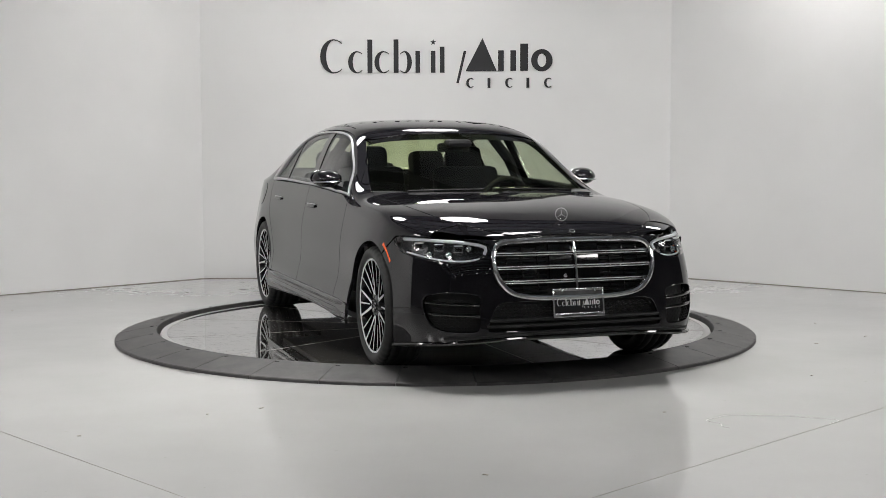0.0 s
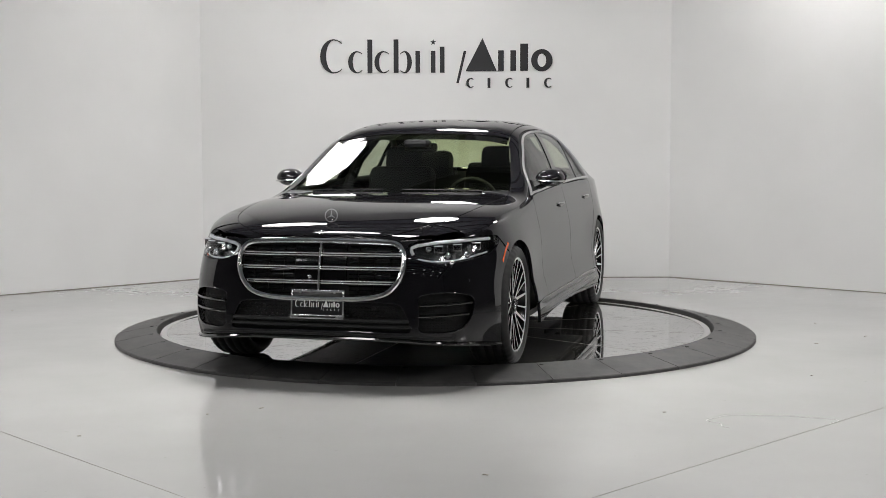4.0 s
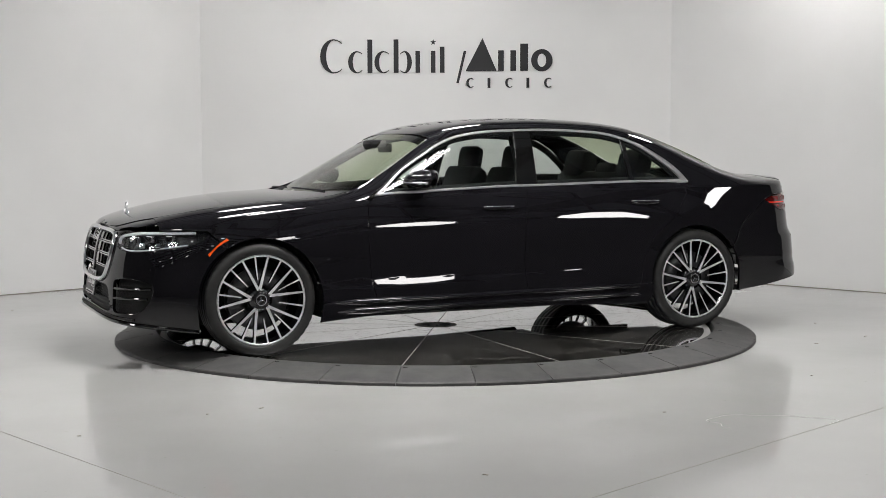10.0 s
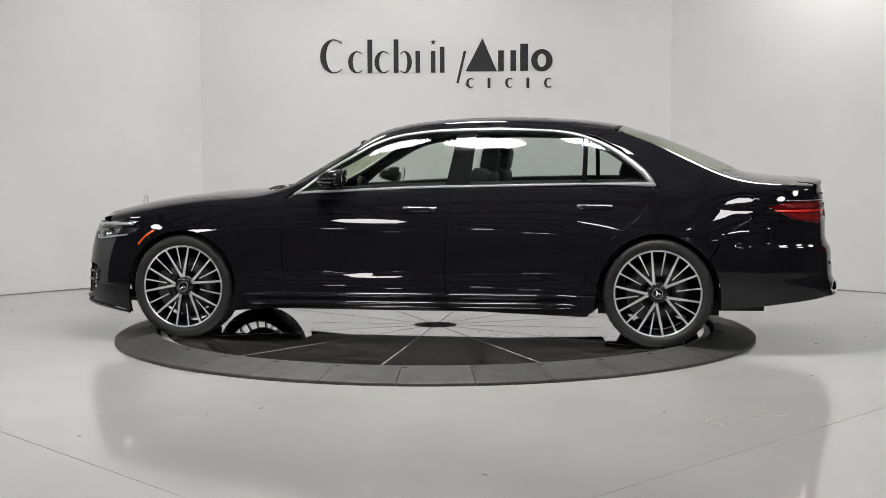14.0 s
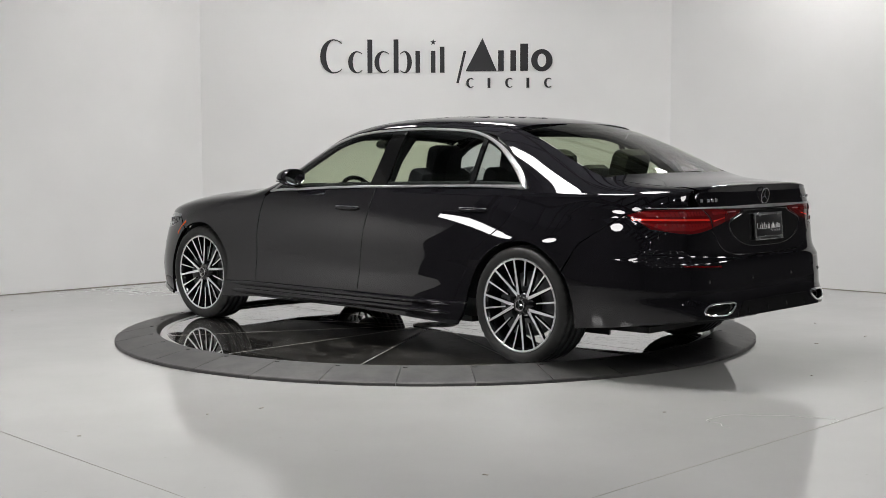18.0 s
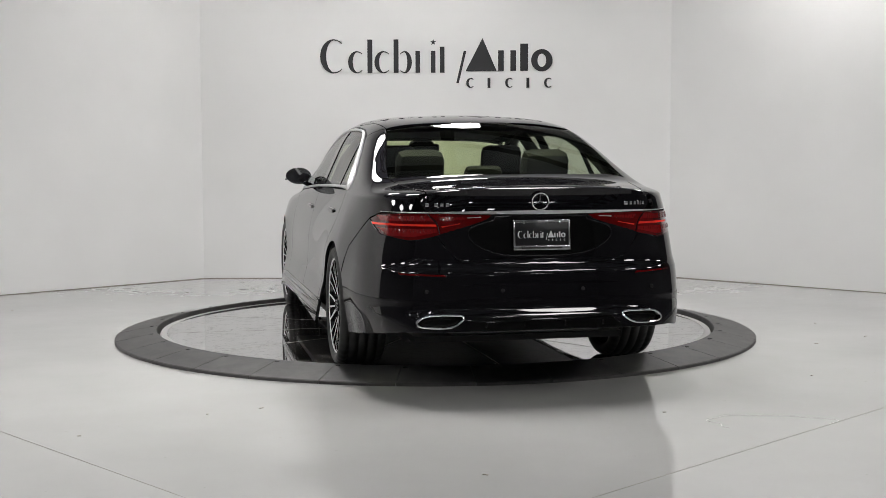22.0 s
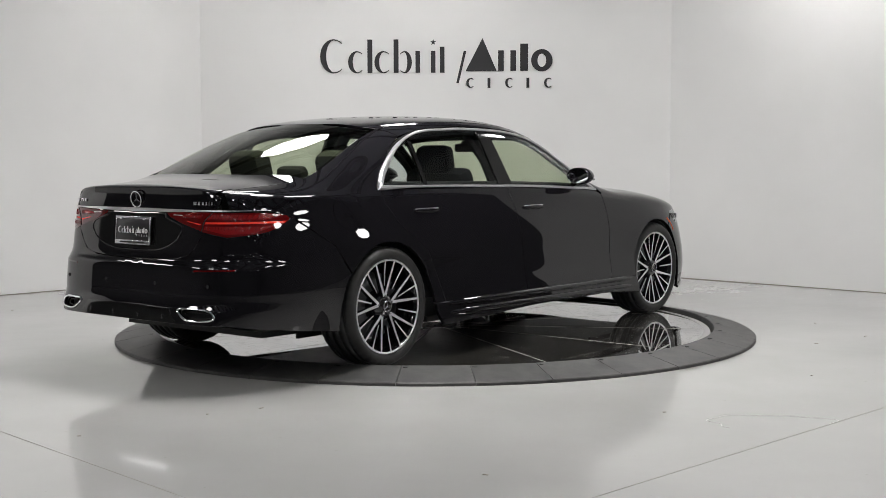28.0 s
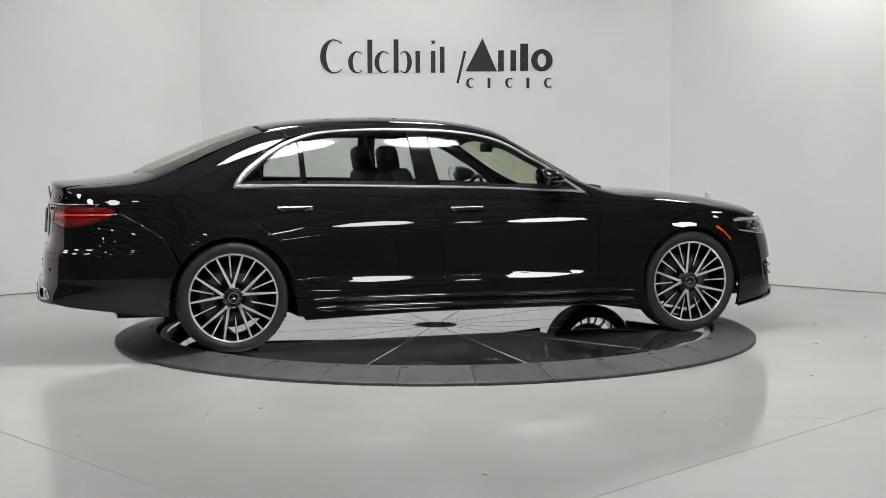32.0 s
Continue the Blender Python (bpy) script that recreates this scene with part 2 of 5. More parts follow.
SEAM = material("pale seam sealant", (0.3, 0.29, 0.27), 0.6)
HUBCOVER = material("worn bronze-grey steel", (0.2, 0.185, 0.16), 0.5, 0.3)
DISC = new("turntable_disc")
tagged(DISC, "revolving mirror-polished steel disc with smudged radial plates", "turntable")
part("drum", mesh_of("drum", *lathe([(0.0, 0.002), (1.99, 0.002), (1.99, DISC_Z - 0.008), (0.0, DISC_Z - 0.008)], 96, "z"), FRAMEWORK), None, DISC)
rim_v, rim_f = lathe([(1.945, DISC_Z - 0.006), (1.945, DISC_Z + 0.001), (1.985, DISC_Z + 0.001), (1.985, DISC_Z - 0.006)], 128, "z", closed=True)
part("edge_trim", mesh_of("edge_trim", rim_v, rim_f, TRIM), None, DISC, "thin white edge strip")
for k in range(12):
    a0, a1 = k * math.pi / 6 + 0.0022, (k + 1) * math.pi / 6 - 0.0022
    pts = [(0.16 * math.cos(a0), 0.16 * math.sin(a0))]
    pts += [(1.943 * math.cos(a0 + (a1 - a0) * i / 8), 1.943 * math.sin(a0 + (a1 - a0) * i / 8)) for i in range(9)]
    pts += [(0.16 * math.cos(a1), 0.16 * math.sin(a1))]
    part("plate", slab(pts, DISC_Z - 0.006, DISC_Z), PLATE, DISC, smooth=False)
    part("seam", box(bmesh.new(), 0.15, 1.944, -0.0035, 0.0035, DISC_Z - 0.004, DISC_Z + 0.0006, m=pose(0, 0, 0, 0, 0, 30 * k)), SEAM, DISC, "pale sealed joint between plates", smooth=False)
hub = part("hub_cover", mesh_of("hub_cover", *lathe([(0.0, DISC_Z + 0.004), (0.13, DISC_Z + 0.004), (0.155, DISC_Z), (0.155, DISC_Z - 0.006)], 40, "z"), HUBCOVER), None, DISC, "worn grey slotted hub cover")
for k in range(10):
    a = k * math.pi / 5
    part("slot", box(bmesh.new(), 0.05, 0.11, -0.008, 0.008, DISC_Z + 0.003, DISC_Z + 0.006, m=pose(0, 0, 0, 0, 0, 36 * k)), CASE, hub)


# ---- the car's skin: two smooth surfaces from which all panels are cut ----
# Car space: x forward from the middle of the wheelbase, y to its left, z up from the disc.
def curve(*pairs, ease=0.0):
    """A smooth function through (x, value) pairs in rising x; ease evens out its bends over that length."""
    xs = np.array([p[0] for p in pairs], float)
    ys = np.array([p[1] for p in pairs], float)
    d = np.diff(ys) / np.diff(xs)
    t = np.empty_like(ys)
    t[1:-1] = np.where(d[1:] * d[:-1] > 0, 2 * d[1:] * d[:-1] / np.where(d[1:] + d[:-1] == 0, 1, d[1:] + d[:-1]), 0)
    h = np.diff(xs)
    t[1:-1] = np.where(d[1:] * d[:-1] > 0, (h[1:] + h[:-1]) / ((2 * h[1:] + h[:-1]) / 3 / np.where(d[:-1] == 0, 1, d[:-1]) + (h[1:] + 2 * h[:-1]) / 3 / np.where(d[1:] == 0, 1, d[1:])), 0)
    t[0], t[-1] = d[0], d[-1]

    def f(x):
        x = np.clip(np.asarray(x, float), xs[0], xs[-1])
        i = np.clip(np.searchsorted(xs, x, side="right") - 1, 0, len(xs) - 2)
        s = (x - xs[i]) / h[i]
        return ((1 + 2 * s) * ys[i] + s * h[i] * t[i]) * (1 - s) ** 2 + (s * s * (3 - 2 * s)) * ys[i + 1] + s * s * (s - 1) * h[i] * t[i + 1]
    if not ease:
        return f
    step = 0.0125
    n = int((xs[-1] - xs[0]) / step) + 1
    gx = np.linspace(xs[0], xs[-1], n)
    step = gx[1] - gx[0]
    m = int(3 * ease / step) + 1
    kern = np.exp(-0.5 * (np.arange(-m, m + 1) * step / ease) ** 2)
    raw = f(gx)
    wide = np.concatenate([raw[0] + d[0] * step * np.arange(-m, 0), raw, raw[-1] + d[-1] * step * np.arange(1, m + 1)])
    flat = np.convolve(wide, kern / kern.sum(), "valid")
    k = np.clip(np.minimum(gx - xs[0], xs[-1] - gx) / 0.35, 0, 1)
    k = k * k * (3 - 2 * k)
    val = raw * (1 - k) + flat * k
    tan = np.gradient(val, step)

    def even(x):
        x = np.clip(np.asarray(x, float), xs[0], xs[-1])
        i = np.clip(((x - xs[0]) / step).astype(int), 0, n - 2)
        s = (x - gx[i]) / step
        return ((1 + 2 * s) * val[i] + s * step * tan[i]) * (1 - s) ** 2 + (s * s * (3 - 2 * s)) * val[i + 1] + s * s * (s - 1) * step * tan[i + 1]
    return even


AXLE = 1.608
NOSE, TAIL = 0.85, -1.05          # where the plan begins to round off
PLAN_F, PLAN_R = 4.6, 5.2
nose_x = curve((0.12, 2.478), (0.2, 2.486), (0.28, 2.489), (0.35, 2.486), (0.42, 2.481), (0.5, 2.473), (0.6, 2.461), (0.7, 2.438), (0.8, 2.395), (0.9, 2.30))
tail_x = curve((0.2, -2.80), (0.3, -2.791), (0.36, -2.784), (0.40, -2.776), (0.42, -2.769), (0.44, -2.759), (0.46, -2.753), (0.52, -2.750), (0.56, -2.746), (0.61, -2.744), (0.64, -2.739), (0.68, -2.715), (0.72, -2.706), (0.8, -2.703), (0.9, -2.697), (0.97, -2.688), (1.1, -2.665))
half_w = curve((-2.9, 0.962), (-1.6, 0.978), (-0.9, 0.975), (0.0, 0.972), (0.9, 0.969), (1.6, 0.968), (2.6, 0.955), ease=0.15)
tilt = curve((0.1, -0.05), (0.2, 0.03), (0.25, 0.09), (0.29, 0.16), (0.325, 0.19), (0.345, 0.15), (0.38, 0.20), (0.41, 0.245), (0.44, 0.264), (0.47, 0.268), (0.481, 0.13), (0.5, 0.105), (0.53, 0.085), (0.56, 0.06), (0.6, 0.025), (0.66, 0.04), (0.69, 0.075), (0.745, 0.155), (0.8, 0.21), (0.86, 0.255), (0.92, 0.285), (0.98, 0.31), (1.08, 0.345), (1.2, 0.38))
_zs = np.linspace(0.1, 1.2, 111)
_ds = -np.concatenate([[0], np.cumsum((tilt(_zs[1:]) + tilt(_zs[:-1])) / 2 * 0.01)])
side_d = curve(*zip(_zs, _ds - np.interp(0.41, _zs, _ds) + 0.013))
end_tilt = curve((0.1, -0.25), (0.3, -0.2), (0.4, -0.14), (0.46, -0.06), (0.52, 0.0), (0.58, 0.03), (0.66, 0.065), (0.74, 0.10), (0.8, 0.125), (0.9, 0.17), (1.0, 0.26), (1.2, 0.36))
_es = -np.concatenate([[0], np.cumsum((end_tilt(_zs[1:]) + end_tilt(_zs[:-1])) / 2 * 0.01)])
end_d = curve(*zip(_zs, _es - np.interp(0.5, _zs, _es) + float(side_d(0.5)) - 0.024))
fore_tilt = curve((0.1, -0.32), (0.24, -0.22), (0.32, -0.05), (0.42, 0.07), (0.5, 0.095), (0.58, 0.105), (0.66, 0.12), (0.75, 0.17), (0.85, 0.25), (1.2, 0.38))
_fs = -np.concatenate([[0], np.cumsum((fore_tilt(_zs[1:]) + fore_tilt(_zs[:-1])) / 2 * 0.01)])
fore_d = curve(*zip(_zs, _fs - np.interp(0.55, _zs, _fs) + float(side_d(0.55)) + 0.012))
split_z = curve((-2.8, 1.045), (-2.4, 1.035), (-2.0, 1.03), (-1.5, 1.025), (-0.9, 1.015), (0.0, 1.0), (0.8, 0.955), (1.2, 0.91), (1.6, 0.855), (2.0, 0.805), (2.3, 0.785), (2.5, 0.775), ease=0.12)
top_z = curve((-2.69, 1.056), (-2.665, 1.075), (-2.46, 1.10), (-2.2, 1.13), (-2.04, 1.177), (-1.8, 1.283), (-1.533, 1.40), (-1.266, 1.474), (-0.946, 1.508), (-0.523, 1.522), (-0.19, 1.512), (0.123, 1.480), (0.309, 1.437), (0.496, 1.336), (0.717, 1.196), (0.963, 1.07), (1.15, 1.021), (1.48, 1.0), (1.88, 0.955), (2.2, 0.892), (2.32, 0.858), (2.39, 0.826), (2.425, 0.79), ease=0.055)
lean = curve((-2.7, 0.02), (-2.1, 0.095), (-1.8, 0.142), (-1.5, 0.182), (-1.2, 0.203), (-0.5, 0.213), (0.15, 0.206), (0.5, 0.152), (0.8, 0.077), (1.1, 0.04), (1.6, 0.04), (2.5, 0.015), ease=0.14)
expo = curve((-2.7, 3.4), (-2.2, 3.5), (-1.6, 5.4), (-1.0, 8.0), (0.0, 8.6), (0.4, 7.0), (0.8, 4.8), (1.1, 3.8), (1.8, 3.5), (2.5, 2.8), ease=0.18)
crown = curve((-2.7, 0.02), (-2.0, 0.03), (-1.4, 0.04), (0.0, 0.034), (0.5, 0.055), (0.9, 0.045), (1.2, 0.02), (2.5, 0.015), ease=0.16)


def width(x, z):
    wheel = np.exp(-((np.abs(x) - AXLE) / 0.45) ** 2) * np.exp(-((z - 0.62) / 0.17) ** 2)
    ends = np.clip((np.abs(x) - 1.75) / 0.5, 0, 1)
    ends = ends * ends * (3 - 2 * ends)
    high = np.clip(z - 0.5, 0, 0.4)
    ends = ends * np.where(x < 0, 0.07 * high - 0.018, 0.07 * high)
    back = np.clip((-x - 1.75) / 0.4, 0, 1)
    back = back * back * (3 - 2 * back)
    fore = np.clip((x - 1.8) / 0.4, 0, 1)
    fore = fore * fore * (3 - 2 * fore)
    tuck = np.clip((x - 1.95) / 0.5, 0, 1)
    tuck = 0.25 * tuck * tuck * (3 - 2 * tuck) * np.clip(0.5 - z, 0, 0.26) ** 2
    flare = np.clip((np.abs(x) - 1.3) / 0.45, 0, 1)
    flare = flare * flare * (3 - 2 * flare) * np.clip(side_d(np.minimum(z, 0.46)) - side_d(0.46), 0, 1)
    flare = flare * np.where(x < 0, 0.85 * (1 - back), 0.6 * (1 - fore))
    return half_w(x) + side_d(z) * (1 - back - fore) + end_d(z) * back + fore_d(z) * fore + 0.019 * wheel - ends - tuck - flare


def lower(u, z):
    """The body below the shoulder: u runs 0..3 from the nose over the left side to the tail, on to 6 over the right (or below 0 from the nose)."""
    u, z = np.asarray(u, float), np.asarray(z, float)
    a = np.where(u > 3, 6 - u, np.abs(u))
    b = np.clip(a, 0, 1) * math.pi / 2
    c, s = np.cos(b), np.sin(b)
    r = (c ** PLAN_F + s ** PLAN_F) ** (-1 / PLAN_F)
    g = np.clip(3 - a, 0, 1) * math.pi / 2
    c2, s2 = np.cos(g), np.sin(g)
    r2 = (c2 ** PLAN_R + s2 ** PLAN_R) ** (-1 / PLAN_R)
    mid = NOSE + (TAIL - NOSE) * np.clip(a - 1, 0, 1)
    x = np.where(a < 1, NOSE + (nose_x(z) - NOSE) * c * r, np.where(a > 2, TAIL + (tail_x(z) - TAIL) * c2 * r2, mid))
    k = np.where(a < 1, s * r, np.where(a > 2, s2 * r2, 1.0))
    return np.stack([x, np.where((u < 0) | (u > 3), -1, 1) * width(x, z) * k, z], -1)


def u_side(x, z, side=1):
    """u of the point of the lower skin at (x, z)."""
    x, z = np.asarray(x, float), np.asarray(z, float)
    kf = np.clip((x - NOSE) / (nose_x(z) - NOSE), 0, 1)
    bf = np.arctan2((1 - kf ** PLAN_F) ** (1 / PLAN_F), kf) / (math.pi / 2)
    kr = np.clip((x - TAIL) / (tail_x(z) - TAIL), 0, 1)
    br = 3 - np.arctan2((1 - kr ** PLAN_R) ** (1 / PLAN_R), kr) / (math.pi / 2)
    return side * np.where(x > NOSE, bf, np.where(x < TAIL, br, 1 + (x - NOSE) / (TAIL - NOSE)))


def u_front(y, z):
    k = np.clip(np.abs(y) / (half_w(2.2) + side_d(z)), 0, 1)
    return np.sign(y) * np.arctan2(k, (1 - k ** PLAN_F) ** (1 / PLAN_F)) / (math.pi / 2)


def u_rear(y, z):
    k = np.clip(np.abs(y) / (half_w(-2.4) + side_d(z)), 0, 1)
    a = 3 - np.arctan2(k, (1 - k ** PLAN_R) ** (1 / PLAN_R)) / (math.pi / 2)
    return np.where(np.asarray(y) < 0, 6 - a, a)


def upper(x, v):
    """The body above the shoulder: v runs 0..2 from the left shoulder over the top to the right one."""
    x, v = np.asarray(x, float), np.asarray(v, float)
    zb, zt, n = split_z(x), top_z(x), expo(x)
    kf = np.clip((x - NOSE) / (nose_x(zb) - NOSE), 0, 1)
    kr = np.clip((x - TAIL) / (tail_x(zb) - TAIL), 0, 1)
    k = np.where(x > NOSE, (1 - kf ** PLAN_F) ** (1 / PLAN_F), np.where(x < TAIL, (1 - kr ** PLAN_R) ** (1 / PLAN_R), 1.0))
    yb = width(x, zb) * k
    h, cr = zt - zb, np.minimum(crown(x), 0.5 * (zt - zb))
    p = v * math.pi / 2
    c, s = np.cos(p), np.sin(p)
    r = (np.abs(c) ** n + np.abs(s) ** n) ** (-1 / n)
    f = s * r
    e = c * r
    y = (yb - np.minimum(lean(x), 0.35 * yb) * f) * e
    z = zb + (h - cr) * f + cr * (1 - e * e) * f
    return np.stack([x, y, z], -1)


_V = np.linspace(0, 1, 241)


def v_side(x, z):
    """v where the upper skin has height z at x (left side)."""
    out = []
    for a, b in zip(np.atleast_1d(x), np.atleast_1d(z)):
        out.append(np.interp(b, upper(np.full(241, a), _V)[:, 2], _V))
    return np.array(out)


def v_top(x, y):
    out = []
    for a, b in zip(np.atleast_1d(x), np.atleast_1d(y)):
        w = np.interp(-abs(b), -upper(np.full(241, a), _V)[:, 1], _V)
        out.append(w if b >= 0 else 2 - w)
    return np.array(out)


def smooth_line(pts, closed=True, step=0.03, sharp=()):
    """Points on a rounded line through pts; corners listed in sharp stay sharp."""
    n = len(pts)
    out = []
    P = [np.array(p, float) for p in pts]
    for i in range(n if closed else n - 1):
        a, b = P[i], P[(i + 1) % n]
        pa = P[i - 1] if (closed or i) else a
        pb = P[(i + 2) % n] if (closed or i < n - 2) else b
        ta = (b - pa) / 2 if i not in sharp else (b - a)
        tb = (pb - a) / 2 if (i + 1) % n not in sharp else (b - a)
        d = np.linalg.norm(b - a)
        la, lb = np.linalg.norm(ta) + 1e-9, np.linalg.norm(tb) + 1e-9
        ta, tb = ta / la * d, tb / lb * d
        m = max(1, int(round(d / step)))
        for k in range(m):
            s = k / m
            out.append((1 + 2 * s) * (1 - s) ** 2 * a + s * (1 - s) ** 2 * ta + s * s * (3 - 2 * s) * b + s * s * (s - 1) * tb)
    if not closed:
        out.append(P[-1])
    return np.array(out)


def shrink(poly, gap):
    """Move a closed outline inwards."""
    p = np.asarray(poly)
    area = 0.5 * np.sum(p[:, 0] * np.roll(p[:, 1], -1) - np.roll(p[:, 0], -1) * p[:, 1])
    e = np.roll(p, -1, 0) - p
    e = e / (np.linalg.norm(e, axis=1, keepdims=True) + 1e-12)
    n = np.stack([-e[:, 1], e[:, 0]], 1) * np.sign(area)
    m = n + np.roll(n, 1, 0)
    m = m / np.maximum(np.linalg.norm(m, axis=1, keepdims=True), 0.5)
    return p + m * gap


def inside(poly, pts):
    x, y = pts[:, 0], pts[:, 1]
    hit = np.zeros(len(pts), bool)
    a, b = poly, np.roll(poly, -1, 0)
    for (x0, y0), (x1, y1) in zip(a, b):
        c = (y0 > y) != (y1 > y)
        hit ^= c & (x < (x1 - x0) * (y - y0) / (y1 - y0 + 1e-15) + x0)
    return hit


def skin(name, surface, outline, mat, parent, du, dv, holes=(), skirt=0.018, offset=0.0, label=""):
    """A panel of a skin: the surface inside an outline in its own two parameters, with a turned-in rim."""
    from mathutils.geometry import delaunay_2d_cdt
    k = np.array([1 / du, 1 / dv])
    lines = [np.asarray(outline) * k] + [np.asarray(h) * k for h in holes]
    lo, hi = lines[0].min(0), lines[0].max(0)
    gx, gy = np.meshgrid(np.arange(math.floor(lo[0]), hi[0] + 1), np.arange(math.floor(lo[1]), hi[1] + 1))
    g = np.stack([gx.ravel(), gy.ravel()], 1) + 0.137
    ok = inside(lines[0], g)
    for h in lines[1:]:
        ok &= ~inside(h, g)
    g = g[ok]
    allb = np.concatenate(lines)
    if len(g):
        g = g[np.min(np.linalg.norm(g[:, None] - allb[None], axis=2), axis=1) > 0.45]
    pts = np.concatenate([allb, g])
    edges, o = [], 0
    for l in lines:
        edges += [(o + i, o + (i + 1) % len(l)) for i in range(len(l))]
        o += len(l)
    res = delaunay_2d_cdt([Vector(p) for p in pts], edges, [], 0, 1e-6)
    q = np.array([tuple(v) for v in res[0]])
    tri = np.array([t for t in res[2] if len(t) == 3])
    mid = q[tri].mean(1)
    keep = inside(lines[0], mid)
    for h in lines[1:]:
        keep &= ~inside(h, mid)
    tri = tri[keep]
    q = q / k
    e = 2e-4
    P = surface(q[:, 0], q[:, 1])
    N = np.cross(surface(q[:, 0] + e, q[:, 1]) - surface(q[:, 0] - e, q[:, 1]), surface(q[:, 0], q[:, 1] + e) - surface(q[:, 0], q[:, 1] - e))
    N = N / (np.linalg.norm(N, axis=1, keepdims=True) + 1e-12)
    out = P - np.array([0.0, 0.0, 0.6])
    if np.sum(np.sum(N * out, 1)) < 0:
        N = -N
    P = P + N * offset
    a, b, c = P[tri[:, 0]], P[tri[:, 1]], P[tri[:, 2]]
    wrong = np.sum(np.cross(b - a, c - a) * N[tri[:, 0]], 1) < 0
    tri[wrong] = tri[wrong][:, ::-1]
    verts, faces, norms = list(P), [tuple(t) for t in tri], [N[j] for t in tri for j in t]
    if skirt:
        count = {}
        for t in tri:
            for i in range(3):
                count[(t[i], t[(i + 1) % 3])] = 1
        rim = [ed for ed in count if (ed[1], ed[0]) not in count]
        turn = {}
        for i, j in rim:
            t = np.cross(P[j] - P[i], N[i])
            t = t / (np.linalg.norm(t) + 1e-12)
            turn[i], turn[j] = turn.get(i, 0) + t, turn.get(j, 0) + t
        base, roll = {}, (0.0022 if skirt >= 0.01 else 0.0)
        for w, t in turn.items():
            t = t / (np.linalg.norm(t) + 1e-12)
            n = N[w]
            mid = (t + n) / np.linalg.norm(t + n)
            base[w] = (len(verts), (n, mid, t, t))
            edge = P[w] + t * roll - n * roll
            verts += [P[w], P[w] + t * 0.7 * roll - n * 0.3 * roll, edge, edge - n * skirt]
        for i, j in rim:
            (bi, ni), (bj, nj) = base[i], base[j]
            for k in range(3) if roll else (2,):
                faces.append((bi + k, bi + k + 1, bj + k + 1, bj + k))
                norms += [ni[k], ni[k + 1], nj[k + 1], nj[k]]
    me = mesh_of(name, verts, faces, mat, True)
    me.normals_split_custom_set([tuple(n) for n in norms])
    ob = new(name, me)
    ob.parent = parent
    if label:
        ob["label"] = label
    return ob


GAP = 0.0036


def flank(x, w):
    """One flank by x: w below 0 is metres under the shoulder line, above 0 it is v of the upper skin."""
    x, w = np.asarray(x, float), np.asarray(w, float)
    z = split_z(x) + np.minimum(w, 0)
    kf = np.clip((x - NOSE) / (nose_x(z) - NOSE), 0, 1)
    kr = np.clip((x - TAIL) / (tail_x(z) - TAIL), 0, 1)
    k = np.where(x > NOSE, (1 - kf ** PLAN_F) ** (1 / PLAN_F), np.where(x < TAIL, (1 - kr ** PLAN_R) ** (1 / PLAN_R), 1.0))
    low = np.stack([x, width(x, z) * k, z], -1)
    return np.where((w < 0)[..., None], low, upper(x, np.maximum(w, 0)))


def flank_right(x, w):
    return flank(x, w) * np.array([1, -1, 1])


def trace(pts, sharp=None, step=0.025):
    """A closed outline from points tagged s (side view x, z) or t (from above x, y), in flank's parameters."""
    q = []
    for k, a, b in pts:
        if k == "s":
            zb = float(split_z(a))
            q.append((a, b - zb if b < zb else float(v_side(a, b)[0])))
        else:
            q.append((a, float(v_top(a, b)[0])))
    return shrink(smooth_line(q, True, step, range(len(q)) if sharp is None else sharp), GAP)


def flank_panel(name, pts, mat, parent, side=1, sharp=None, skirt=0.018, offset=0.0, label=""):
    return skin(name, flank if side > 0 else flank_right, trace(pts, sharp), mat, parent, 0.03, 0.025, (), skirt, offset, label=label)


def around(pts, where):
    """Points tagged f (seen from the end: y, z) or s (from the side: x, z) as (u, z) of the lower skin."""
    q = []
    for k, a, b in pts:
        if k == "f":
            q.append((float((u_front if where == "front" else u_rear)(a, b)), b))
        else:
            w = float(u_side(a, b))
            q.append((w if k == "s" else -w if where == "front" else 6 - w, b))
    return q


def both(pts):
    """A symmetric outline from its left half, given from the bottom up."""
    other = [("r" if k == "s" else k, a if k == "s" else -a, b) for k, a, b in pts[::-1] if not (k == "f" and a == 0)]
    return list(pts) + other


def mirrored(pts):
    return [("r" if k == "s" else k, a if k == "s" else -a, b) for k, a, b in pts[::-1]]


def wrap_panel(name, pts, mat, parent, where="front", sharp=(), holes=(), skirt=0.018, offset=0.0, label="", gap=GAP):
    line = shrink(smooth_line(around(pts, where), True, 0.02, range(len(pts)) if sharp is None else sharp), gap)
    hs = [smooth_line(around(h, where), True, 0.02, ()) for h in holes]
    return skin(name, lower, line, mat, parent, 0.016, 0.022, hs, skirt, offset, label=label)


def top_panel(name, pts, mat, parent, sharp=None, holes=(), gap=GAP, skirt=0.018, offset=0.0, label="", step=0.03):
    """A panel of the upper skin whose outline is drawn from above."""
    to = lambda p: np.stack([p[:, 0], v_top(p[:, 0], p[:, 1])], 1)
    line = shrink(smooth_line(pts, True, step, range(len(pts)) if sharp is None else sharp), gap)
    return skin(name, upper, to(line), mat, parent, 0.03, 0.03, [to(smooth_line(h, True, step, ())) for h in holes], skirt, offset, label=label)


